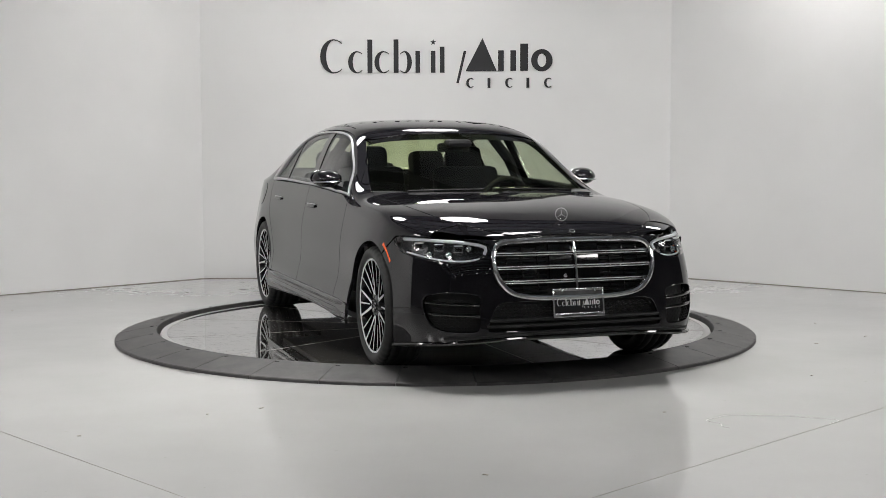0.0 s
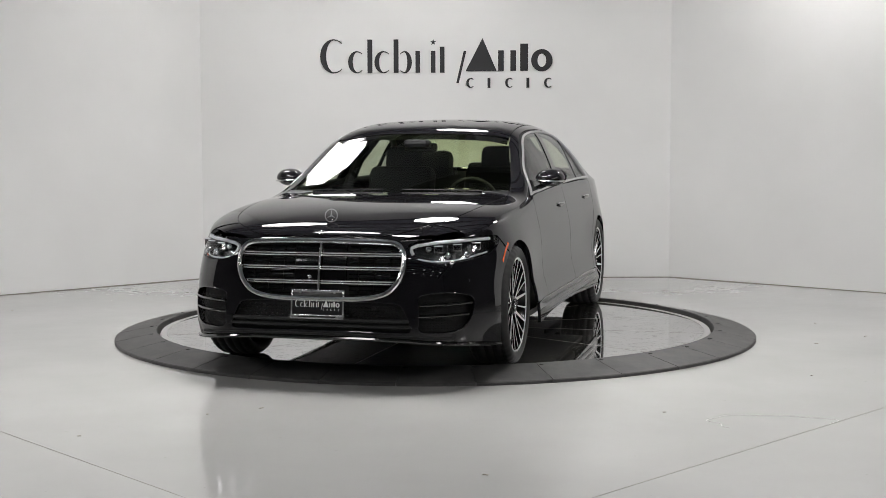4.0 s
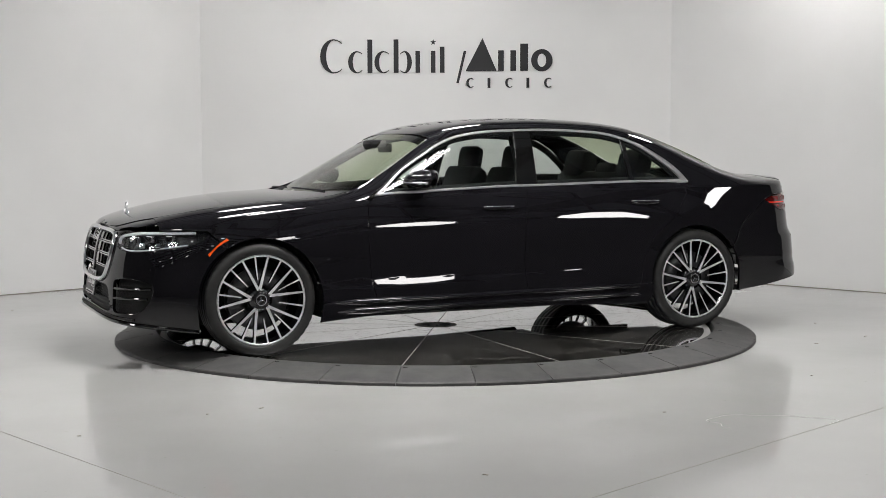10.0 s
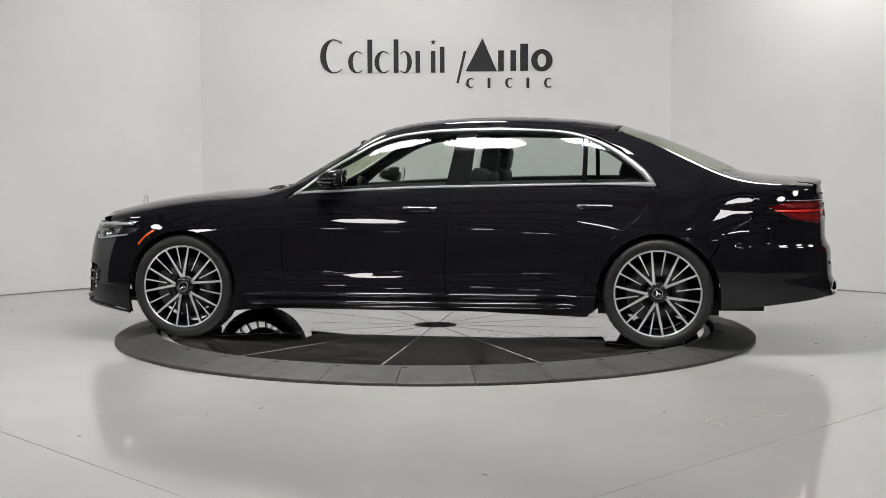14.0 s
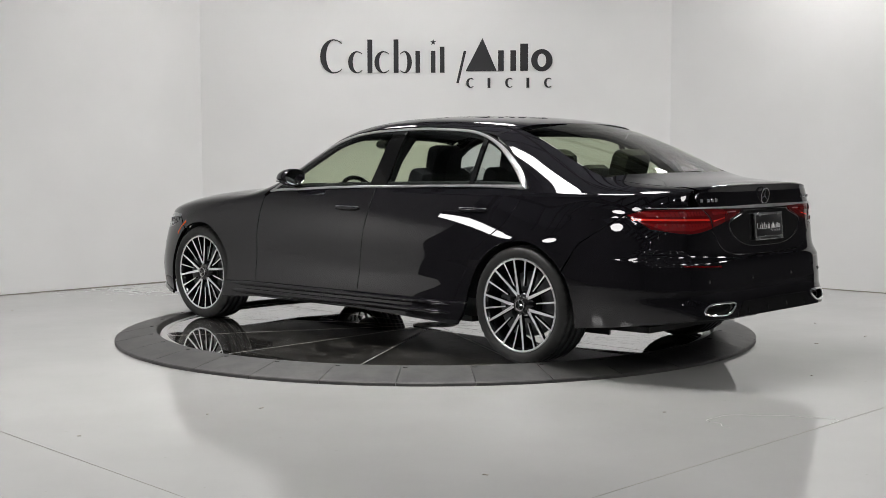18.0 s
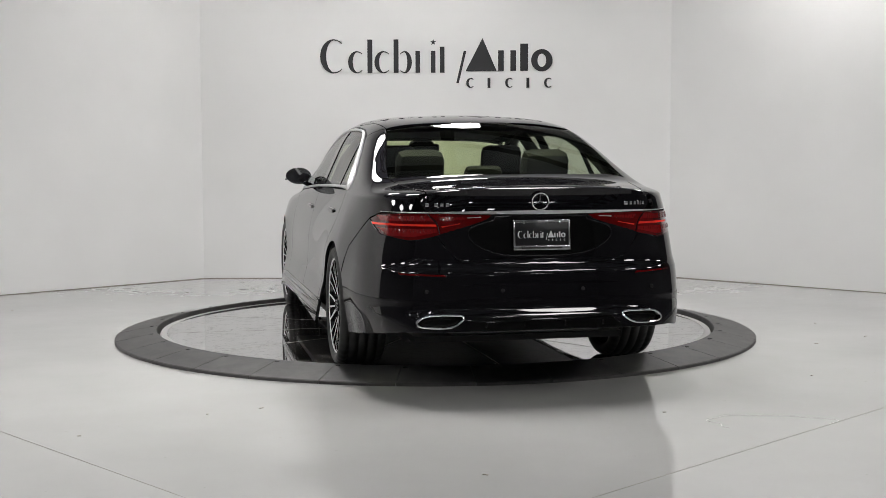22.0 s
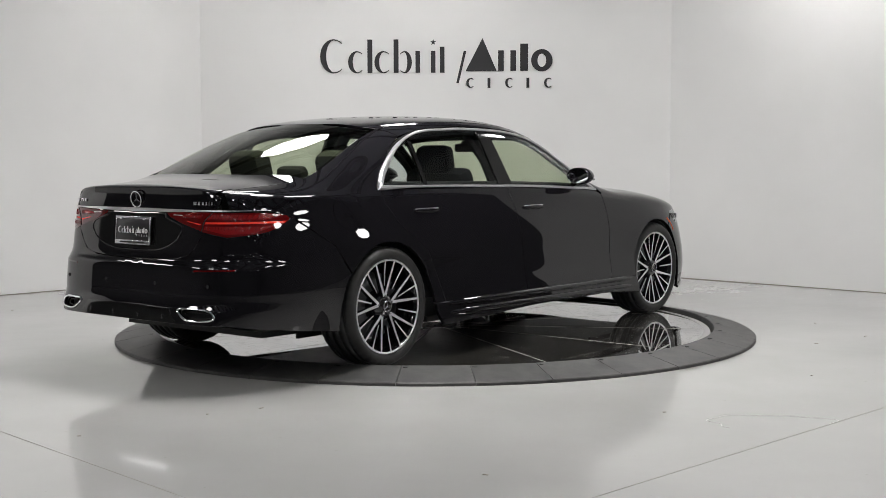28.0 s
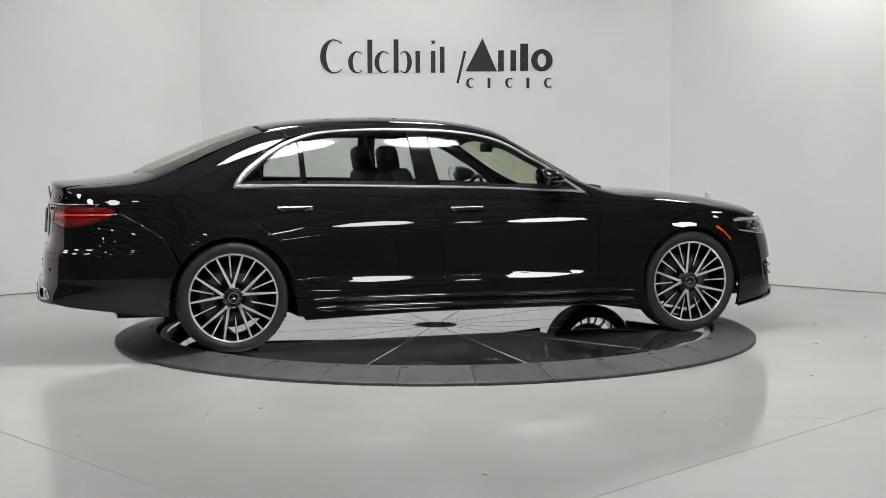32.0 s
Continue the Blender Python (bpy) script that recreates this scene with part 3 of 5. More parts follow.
def pane_panel(name, pts, ends, fall, mat, parent, label=""):
    """A window pane evenly bowed across and along; fall gives its start, slope and bend, ends its side edge."""
    line = shrink(smooth_line(pts, True, 0.03, range(len(pts))), GAP)
    x0, a, b = fall
    mid = lambda x: top_z(x0) - a * np.abs(x - x0) - b * (x - x0) ** 2
    ex = np.linspace(ends[0][0], ends[-1][0], 15)
    ey = np.interp(ex, [e[0] for e in ends], [e[1] for e in ends])
    bow = np.polyfit(ex, (mid(ex) - upper(ex, v_top(ex, ey))[:, 2]) / ey ** 2, 1)
    surface = lambda x, y: np.stack([x, y, mid(x) - np.polyval(bow, x) * y * y], -1)
    return skin(name, surface, line, mat, parent, 0.03, 0.03, (), 0.004, 0.0, label=label)


def sym(pts):
    """A symmetric outline from above, from its left half given from front to back."""
    return list(pts) + [(x, -y) for x, y in pts[::-1] if y != 0]


# ---- car materials ----
PAINT = material("black car paint", (0.0066, 0.0062, 0.0076), 0.015, ior=1.46)
CHROME = material("bright chrome", (0.82, 0.83, 0.84), 0.06, 1.0)
SATIN = material("satin aluminium", (0.6, 0.6, 0.61), 0.22, 1.0)
STRIP = material("brushed bright strip", (0.56, 0.56, 0.57), 0.28, 0.8)
PIANO = material("gloss black trim", (0.004, 0.004, 0.004), 0.08, coat=0.3)
MATT = material("matt black plastic", (0.010, 0.010, 0.010), 0.55, ior=1.35)
TYRE = material("tyre rubber", (0.02, 0.02, 0.0195), 0.5, ior=1.4)
DARKRIM = material("gloss black wheel", (0.008, 0.008, 0.009), 0.15, coat=0.5)
ALLOY = material("machined alloy", (0.78, 0.78, 0.79), 0.34, 0.75)
IRON = material("brake iron", (0.13, 0.13, 0.135), 0.4, 1.0)
CALIPER = material("dark grey caliper paint", (0.06, 0.06, 0.063), 0.35)
BRIGHT = material("soft chrome", (0.6, 0.6, 0.61), 0.14, 1.0)
SEAT = material("dark leather", (0.012, 0.012, 0.014), 0.6, ior=1.3)
CABIN = material("dark cabin plastic", (0.01, 0.01, 0.011), 0.6, ior=1.3)
ORANGE = material("amber reflector", (0.75, 0.09, 0.01), 0.15, coat=0.5)
REDLENS = material("dark red lamp lens", (0.10, 0.0014, 0.002), 0.06, coat=0.6)
REDMID = material("red lamp prism", (0.19, 0.003, 0.004), 0.2, coat=0.6)
REDLIT = material("bright red lamp strip", (0.85, 0.03, 0.016), 0.15, coat=0.6)


def glass_material(name, tint, gloss=1.0):
    m = bpy.data.materials.new(name)
    m.use_nodes = True
    t = m.node_tree
    t.nodes.remove(t.nodes["Principled BSDF"])
    clear = t.nodes.new("ShaderNodeBsdfTransparent")
    clear.inputs[0].default_value = (*tint, 1)
    shine = t.nodes.new("ShaderNodeBsdfGlossy")
    shine.inputs["Roughness"].default_value = 0.01
    edge = t.nodes.new("ShaderNodeLayerWeight")
    edge.inputs["Blend"].default_value = 0.5
    steep = node(m, "ShaderNodeMath")
    steep.operation = "POWER"
    steep.inputs[1].default_value = 5.0
    wire(m, edge.outputs["Facing"], steep.inputs[0])
    fres = node(m, "ShaderNodeMapRange", To_Min=0.05, To_Max=1.0)
    wire(m, steep.outputs[0], fres.inputs["Value"])
    mix = t.nodes.new("ShaderNodeMixShader")
    wire(m, fres.outputs[0], mix.inputs[0])
    wire(m, clear.outputs[0], mix.inputs[1])
    wire(m, shine.outputs[0], mix.inputs[2])
    wire(m, mix.outputs[0], t.nodes["Material Output"].inputs[0])
    return m


CLEAR = glass_material("windscreen glass", (0.76, 0.82, 0.62))
TINT = glass_material("tinted side glass", (0.79, 0.83, 0.80))
LENS = glass_material("clear lamp lens", (0.93, 0.94, 0.95))

CAR = new("sedan")
tagged(CAR, "gloss black long-wheelbase luxury saloon on multi-spoke wheels", "car")

# ---- outlines in the side view (s: x, z) and from above (t: x, y) ----
DLO_TOP = [(0.83, 0.992), (0.643, 1.125), (0.412, 1.268), (0.182, 1.372), (-0.047, 1.41), (-0.314, 1.424), (-0.656, 1.425), (-0.998, 1.402), (-1.187, 1.349), (-1.339, 1.27), (-1.492, 1.155), (-1.584, 1.056)]
BELT = [(0.83, 0.992), (0.477, 1.012), (-0.275, 1.04), (-0.875, 1.053), (-1.584, 1.056)]
HOOD_SIDE = [(1.00, 0.765), (1.4, 0.755), (1.8, 0.715), (2.05, 0.66), (2.2, 0.59)]
A_LINE = [(0.96, 0.755), (0.75, 0.715), (0.55, 0.668), (0.34, 0.62)]
ROOF_SIDE = [(0.34, 0.62), (0.0, 0.605), (-0.5, 0.602), (-1.0, 0.592), (-1.3, 0.585)]
REAR_GLASS = [(-1.3, 0.585), (-1.55, 0.628), (-1.85, 0.682), (-2.06, 0.70)]
ARCH_R = 0.389


def arch(cx, a0, a1, n=14):
    return [("s", cx + ARCH_R * math.cos(radians(a0 + (a1 - a0) * i / n)), 0.355 + ARCH_R * math.sin(radians(a0 + (a1 - a0) * i / n))) for i in range(n + 1)]


S = lambda pts: [("s", a, b) for a, b in pts]
T = lambda pts: [("t", a, b) for a, b in pts]
DOOR_F = [(0.86, 0.325), (0.888, 0.45), (0.899, 0.70), (0.892, 0.86), (0.868, 0.955)]
DOOR_B = [(-0.285, 1.035), (-0.24, 0.78), (-0.218, 0.557), (-0.226, 0.335)]
DOOR_R = [(-1.575, 1.045), (-1.563, 0.966), (-1.47, 0.836), (-1.25, 0.668), (-1.155, 0.481), (-1.118, 0.345)]
HEADLAMP = [("f", 0.505, 0.765), ("f", 0.53, 0.70), ("f", 0.64, 0.664), ("f", 0.77, 0.668), ("s", 2.03, 0.705), ("s", 1.925, 0.785), ("s", 2.08, 0.797), ("f", 0.66, 0.795)]
TAILLAMP = [("f", 0.27, 0.938), ("f", 0.30, 0.915), ("f", 0.55, 0.838), ("f", 0.70, 0.808), ("s", -2.45, 0.835), ("s", -2.30, 0.912), ("s", -2.42, 0.943), ("f", 0.55, 0.948)]

for side in (1, -1):
    flank_panel("front_fender", S(DOOR_F) + T([(0.96, 0.80)] + HOOD_SIDE) + [("s", 2.2, 0.80), ("s", 2.08, 0.80), ("s", 1.93, 0.792)] + arch(AXLE, 58, 180) + S([(1.222, 0.33)]), PAINT, CAR, side)
    fd = flank_panel("front_door", S(DOOR_F + [(0.83, 0.978), (0.477, 1.0), (0.1, 1.017)] + DOOR_B), PAINT, CAR, side)
    rd = flank_panel("rear_door", S(DOOR_B[::-1] + [(-0.6, 1.036), (-0.9, 1.041), (-1.3, 1.043)] + DOOR_R), PAINT, CAR, side)
    flank_panel("side_skirt", S([(1.25, 0.205), (1.222, 0.322), (0.6, 0.325), (-0.6, 0.335), (-1.222, 0.343), (-1.205, 0.27), (-1.16, 0.205)]), PAINT, CAR, side, offset=0.006, label="black side skirt under the doors")
    for z, r, o in ((0.318, 0.022, -0.004), (0.262, 0.024, -0.006)):
        line = [float(flank(np.array(x), np.array(z + 0.012 * (0.5 - x / 2.4) - float(split_z(x))))[1]) for x in np.linspace(1.19, -1.16, 25)]
        run = [(x, side * (w + o), z + 0.012 * (0.5 - x / 2.4)) for x, w in zip(np.linspace(1.19, -1.16, 25), line)]
        part("sill_ridge", tube(run, lambda q, r=r: r * min(1.0, 0.3 + 9 * min(q, 1 - q)), 12), PAINT, CAR, "rounded black ridge of the side skirt")
    quarter = S(DOOR_R[::-1]) + S([(-1.606, 1.056), (-1.51, 1.17), (-1.36, 1.288), (-1.2, 1.37)]) + T(REAR_GLASS + [(-2.2, 0.675), (-2.45, 0.635), (-2.6, 0.58)]) + [("s", -2.6, 0.958), ("s", -2.42, 0.948), ("s", -2.295, 0.915), ("s", -2.207, 0.858), ("s", -2.118, 0.802), ("s", -2.03, 0.745)] + arch(-AXLE, 145, 0) + S([(-1.2, 0.347)])
    flank_panel("quarter_panel", quarter, PAINT, CAR, side)
    rail = S([(0.90, 0.962)] + [(x + 0.012, z + 0.012) for x, z in DLO_TOP[:-4]] + [(-1.2, 1.37)]) + T(ROOF_SIDE[::-1] + A_LINE[::-1] + [(0.985, 0.778)])
    flank_panel("roof_rail", rail, PAINT, CAR, side)
    # side glass
    ft = [(0.80, 1.0)] + [p for p in DLO_TOP if -0.24 < p[0] < 0.79] + [(-0.268, 1.415), (-0.205, 1.04), (0.477, 1.012)]
    flank_panel("front_window", S(ft), TINT, CAR, side, skirt=0.004, offset=-0.006, label="tinted front door glass")
    rt = [(-0.40, 1.418), (-0.656, 1.42), (-0.998, 1.397), (-1.115, 1.37), (-1.112, 1.057), (-0.37, 1.047)]
    flank_panel("rear_window", S(rt), TINT, CAR, side, skirt=0.004, offset=-0.006, label="tinted rear door glass")
    qt = [(-1.147, 1.355), (-1.187, 1.34), (-1.339, 1.26), (-1.485, 1.148), (-1.555, 1.06), (-1.145, 1.058)]
    flank_panel("quarter_window", S(qt), TINT, CAR, side, skirt=0.004, offset=-0.006, label="small tinted quarter glass")
    bp = [(-0.268, 1.42), (-0.205, 1.04), (-0.37, 1.048), (-0.40, 1.422)]
    flank_panel("centre_pillar", S(bp), PIANO, CAR, side, offset=-0.002)
    qp = [(-1.113, 1.385), (-1.110, 1.055), (-1.147, 1.058), (-1.149, 1.37)]
    flank_panel("window_divider", S(qp), PIANO, CAR, side, offset=-0.002)
    # bright strip round the side windows
    ring = trace(S(DLO_TOP + BELT[1:-1][::-1]), sharp=(0, 11), step=0.04)
    fl = flank if side > 0 else flank_right
    inner = shrink(ring, 0.012)
    inset = [Vector(p) for p in fl(inner[:, 0], inner[:, 1])]
    part("window_frame", tube([p + Vector((0, -side * 0.034, -0.004)) for p in inset], 0.026, 8, True), CABIN, CAR, "dark inner window frame")
    part("window_trim", tube([tuple(p) for p in fl(ring[:, 0], ring[:, 1])], lambda q: 0.0085 + 0.0125 * math.exp(-((q - 0.5) / 0.055) ** 2), 8, True), STRIP, CAR, "bright chrome strip round the side windows")

# ---- bonnet, roof, boot and glass ----
top_panel("bonnet", sym([(2.405, 0.0), (2.40, 0.25), (2.36, 0.43), (2.2, 0.588)] + HOOD_SIDE[::-1][1:] + [(0.98, 0.76), (1.12, 0.5), (1.2, 0.25), (1.22, 0.0)]), PAINT, CAR, sharp=(3, 8, 9))
top_panel("bonnet_edge", sym([(2.422, 0.0), (2.42, 0.25), (2.395, 0.45), (2.31, 0.64), (2.2, 0.74), (2.0, 0.83), (1.95, 0.70), (2.19, 0.57), (2.34, 0.42), (2.38, 0.25), (2.39, 0.0)]), PAINT, CAR, offset=-0.004, skirt=0.0)
top_panel("cowl", sym([(1.22, 0.0), (1.2, 0.25), (1.12, 0.5), (0.98, 0.76), (0.93, 0.74), (1.06, 0.5), (1.13, 0.25), (1.15, 0.0)]), MATT, CAR, offset=-0.015)
pane_panel("windscreen", sym([(1.13, 0.0), (1.12, 0.25), (1.06, 0.5), (0.95, 0.748)] + A_LINE[1:] + [(0.37, 0.3), (0.38, 0.0)]), A_LINE[::-1], (0.37, 0.54, 0.045), CLEAR, CAR)
top_panel("windscreen_band", sym([(0.455, 0.0), (0.445, 0.3), (0.425, 0.628), (0.355, 0.612), (0.375, 0.3), (0.385, 0.0)]), PIANO, CAR, offset=-0.005, skirt=0.0)
top_panel("headliner", sym([(0.30, 0.0), (0.28, 0.5), (0.0, 0.56), (-0.6, 0.56), (-1.1, 0.54), (-1.25, 0.45), (-1.3, 0.0)]), CABIN, CAR, offset=-0.065, skirt=0.0)
top_panel("roof", sym([(0.38, 0.0), (0.37, 0.3)] + ROOF_SIDE + [(-1.34, 0.3), (-1.36, 0.0)]), PAINT, CAR, sharp=(2, 6))
pane_panel("rear_screen", sym([(-1.36, 0.0), (-1.34, 0.3)] + REAR_GLASS + [(-2.13, 0.35), (-2.15, 0.0)]), REAR_GLASS[::-1], (-1.35, 0.29, 0.125), CLEAR, CAR)
top_panel("boot_lid", sym([(-2.15, 0.0), (-2.13, 0.35), (-2.06, 0.70), (-2.2, 0.675), (-2.45, 0.635), (-2.6, 0.58), (-2.655, 0.3), (-2.665, 0.0)]), PAINT, CAR, sharp=(2, 5))
LID = both([("f", 0.0, 0.675), ("f", 0.35, 0.685), ("f", 0.475, 0.715), ("f", 0.545, 0.80), ("f", 0.565, 0.84), ("f", 0.30, 0.915), ("f", 0.27, 0.945), ("f", 0.60, 0.955), ("f", 0.62, 1.035), ("f", 0.3, 1.045), ("f", 0.0, 1.045)])
wrap_panel("boot_lid_face", LID, PAINT, CAR, "rear")

# ---- bumpers ----
GRILLE = both([("f", 0.0, 0.463), ("f", 0.18, 0.466), ("f", 0.30, 0.476), ("f", 0.385, 0.50), ("f", 0.44, 0.548), ("f", 0.475, 0.61), ("f", 0.487, 0.67), ("f", 0.482, 0.72), ("f", 0.458, 0.756), ("f", 0.41, 0.772), ("f", 0.25, 0.779), ("f", 0.0, 0.781)])
FRONT = both([("f", 0.0, 0.25), ("f", 0.45, 0.247), ("f", 0.7, 0.228), ("s", 2.2, 0.205), ("s", 1.985, 0.175)] + arch(AXLE, 0, 58, 7) + [("s", 1.93, 0.79), ("s", 2.08, 0.80), ("f", 0.66, 0.798), ("f", 0.45, 0.787), ("f", 0.0, 0.785)])
INTAKE = both([("f", 0.0, 0.288), ("f", 0.46, 0.286), ("f", 0.545, 0.290), ("f", 0.545, 0.31), ("f", 0.505, 0.39), ("f", 0.47, 0.436), ("f", 0.43, 0.449), ("f", 0.25, 0.451), ("f", 0.0, 0.451)])
SIDE_INTAKE = [("f", 0.60, 0.292), ("f", 0.70, 0.284), ("f", 0.79, 0.292), ("f", 0.825, 0.33), ("f", 0.835, 0.41), ("f", 0.815, 0.475), ("f", 0.74, 0.502), ("f", 0.64, 0.503), ("f", 0.568, 0.488), ("f", 0.556, 0.47), ("f", 0.572, 0.40), ("f", 0.582, 0.33)]
front = wrap_panel("front_bumper", FRONT, PAINT, CAR, "front", sharp=None, holes=[GRILLE, HEADLAMP, mirrored(HEADLAMP), INTAKE, SIDE_INTAKE, mirrored(SIDE_INTAKE)])
REAR = both([("f", 0.0, 0.335), ("f", 0.5, 0.335), ("f", 0.78, 0.332), ("s", -2.45, 0.30), ("s", -2.2, 0.268), ("s", -2.0, 0.25)] + [(k, x, z) for k, x, z in arch(-AXLE, 180, 145, 4)] + [("s", -2.03, 0.745), ("s", -2.118, 0.802), ("s", -2.207, 0.858), ("s", -2.295, 0.912), ("s", -2.45, 0.835), ("f", 0.70, 0.808), ("f", 0.565, 0.836), ("f", 0.545, 0.80), ("f", 0.475, 0.715), ("f", 0.35, 0.683), ("f", 0.0, 0.672)])
TIP = [("f", 0.452, 0.412), ("f", 0.465, 0.421), ("f", 0.63, 0.42), ("f", 0.68, 0.405), ("f", 0.708, 0.382), ("f", 0.706, 0.368), ("f", 0.685, 0.361), ("f", 0.54, 0.361), ("f", 0.465, 0.394)]
rear = wrap_panel("rear_bumper", REAR, PAINT, CAR, "rear", sharp=None, holes=[TIP, mirrored(TIP)])


# ---- points on the skin ----
def at_front(y, z, off=0.0):
    p = lower(u_front(np.array(float(y)), np.array(float(z))), np.array(float(z)))
    return Vector((float(p[0]) + off, y, z))


def at_rear(y, z, off=0.0):
    p = lower(u_rear(np.array(float(y)), np.array(float(z))), np.array(float(z)))
    return Vector((float(p[0]) - off, y, z))


def at_side(x, z, side=1, off=0.0):
    zb = float(split_z(x))
    w = z - zb if z < zb else float(v_side(x, z)[0])
    p = flank(np.array(x), np.array(w))
    return Vector((float(p[0]), side * (float(p[1]) + off), float(p[2])))


def skin_line(pts, where, off=0.0, step=0.02, closed=False, sharp=()):
    """Points along the lower skin, moved out of it by off."""
    q = smooth_line(around(pts, where), closed, step, sharp)
    P = lower(q[:, 0], q[:, 1])
    e = 1e-4
    N = np.cross(lower(q[:, 0] + e, q[:, 1]) - lower(q[:, 0] - e, q[:, 1]), lower(q[:, 0], q[:, 1] + e) - lower(q[:, 0], q[:, 1] - e))
    N /= np.linalg.norm(N, axis=1, keepdims=True)
    N *= np.sign(np.sum(N * (P - np.array([0, 0, 0.6])), 1, keepdims=True))
    return [Vector(p) for p in P + N * off]


def star_badge(name, radius, thick, parent, m, mat, label="chrome ring badge with three rays"):
    """A plain ring with three rays, lying in the y-z plane."""
    ob = part(name, mesh_of(name, *lathe([(radius, -thick), (radius, thick), (radius * 0.87, thick), (radius * 0.87, -thick)], 40, "x", closed=True), mat), None, parent, label)
    ob.matrix_basis = m
    for k in range(3):
        a = radians(90 + 120 * k)
        d, n = Vector((0, math.cos(a), math.sin(a))), Vector((0, -math.sin(a), math.cos(a)))
        bm = bmesh.new()
        tip, wide = d * radius * 0.95, radius * 0.14
        v = [bm.verts.new(p) for p in (tip, n * wide - d * wide, -n * wide - d * wide)]
        f = bm.verts.new(Vector((thick, 0, 0)))
        g = bm.verts.new(Vector((-thick, 0, 0)))
        for i in range(3):
            bm.faces.new((v[i], v[(i + 1) % 3], f)), bm.faces.new((v[(i + 1) % 3], v[i], g))
        part("ray", bm, mat, ob, smooth=False)
    return ob


# ---- dealer lettering, drawn as plain shapes ----
def plain_shapes():
    """Outlines of the lettering's plain stand-ins in a box 1234 wide, y up: rings, bars, a triangle, a star."""
    def ring(x0, x1, y0, y1, side, cap):
        n = 28
        o = [((x0 + x1) / 2 + (x1 - x0) / 2 * math.cos(2 * math.pi * i / n), (y0 + y1) / 2 + (y1 - y0) / 2 * math.sin(2 * math.pi * i / n)) for i in range(n)]
        i_ = [((x0 + x1) / 2 + ((x1 - x0) / 2 - side) * math.cos(2 * math.pi * i / n), (y0 + y1) / 2 + ((y1 - y0) / 2 - cap) * math.sin(2 * math.pi * i / n)) for i in range(n)]
        return ("ring", o, i_)
    bar = lambda x0, x1, y0, y1, s=0: ("bar", [(x0, y0), (x1, y0), (x1 + s, y1), (x0 + s, y1)], None)
    star = [(600 + (17 if i % 2 == 0 else 7) * math.sin(math.pi * i / 5), 246 + (17 if i % 2 == 0 else 7) * math.cos(math.pi * i / 5)) for i in range(10)]
    def moon(x0, x1, y0, y1, thick, turn=1):
        cx, cy, a, b = (x0 + x1) / 2, (y0 + y1) / 2, (x1 - x0) / 2, (y1 - y0) / 2
        arc = [radians(50 + 260 * i / 20) for i in range(21)]
        o = [(cx + turn * a * math.cos(t), cy + b * math.sin(t)) for t in arc]
        i_ = [(cx + turn * (a * 0.98 * math.cos(t) + thick * max(0.0, -math.cos(t)) ** 0.8), cy + (b - 6) * math.sin(t)) for t in arc[::-1]]
        return ("bar", o + i_, None)
    out = [moon(0, 142, 83, 263, 30), moon(148, 240, 83, 200, 24), bar(251, 277, 85, 261), moon(288, 382, 83, 200, 24), bar(390, 416, 85, 261), moon(412, 487, 83, 200, 24, -1)]
    out += [bar(506, 530, 85, 200), bar(588, 612, 85, 200), ("bar", star, None), bar(636, 660, 85, 222), bar(722, 736, 30, 200, 40)]
    out += [("bar", [(772, 93), (862, 267), (937, 93)], None), bar(945, 975, 93, 202), bar(1010, 1040, 93, 202), bar(1062, 1104, 93, 237), ring(1120, 1234, 90, 208, 34, 24)]
    for k in range(5):
        out.append(moon(775 + 103.5 * k, 822 + 103.5 * k, 4, 57, 13) if k % 2 == 0 else bar(785 + 103.5 * k, 800 + 103.5 * k, 4, 57))
    return out


def lettering(parent, origin, right, up, wide, thick, mat, name="shape"):
    right, up = Vector(right).normalized(), Vector(up).normalized()
    n = right.cross(up)
    k = wide / 1234
    for kind, o, hole in plain_shapes():
        bm = bmesh.new()
        P = lambda q, h: bm.verts.new(Vector(origin) + right * q[0] * k + up * q[1] * k + n * h)
        if kind == "ring":
            a, b, c, d = [P(q, thick) for q in o], [P(q, thick) for q in hole], [P(q, 0) for q in o], [P(q, 0) for q in hole]
            for i in range(len(o)):
                j = (i + 1) % len(o)
                for f in ((a[i], a[j], b[j], b[i]), (c[i], c[j], a[j], a[i]), (d[j], d[i], b[i], b[j])):
                    bm.faces.new(f)
        else:
            t, l = [P(q, thick) for q in o], [P(q, 0) for q in o]
            bm.faces.new(t)
            for i in range(len(o)):
                j = (i + 1) % len(o)
                bm.faces.new((l[i], l[j], t[j], t[i]))
        part(name, bm, mat, parent, smooth=False)


SIGN_OB = new("wall_sign")
tagged(SIGN_OB, "charcoal cut-out dealer sign of plain shapes on the wall", "sign")
lettering(SIGN_OB, SIGN_AT, (CR[0] - CL[0], CR[1] - CL[1], 0), (0, 0, 1), SIGN_W, 0.006, SIGN)

# ---- floor joints and marks ----
for nm, a, b in (("floor_joint", (-5.5, 0.3), (-0.2, -5.45)), ("floor_joint", (-0.2, -5.45), (5.2, -0.05)), ("floor_joint", (-0.2, -5.45), (-5.0, -10.2)), ("floor_joint", (-0.2, -5.45), (4.4, -10.4))):
    a, b = Vector(a), Vector(b)
    d = (b - a).normalized()
    n = Vector((-d.y, d.x)) * 0.0016
    tagged(part(nm, slab([tuple(a + n), tuple(b + n), tuple(b - n), tuple(a - n)][::-1], -0.004, 0.0015), JOINT, smooth=False), "thin dark saw-cut joint in the floor", "joint", kind="structure")


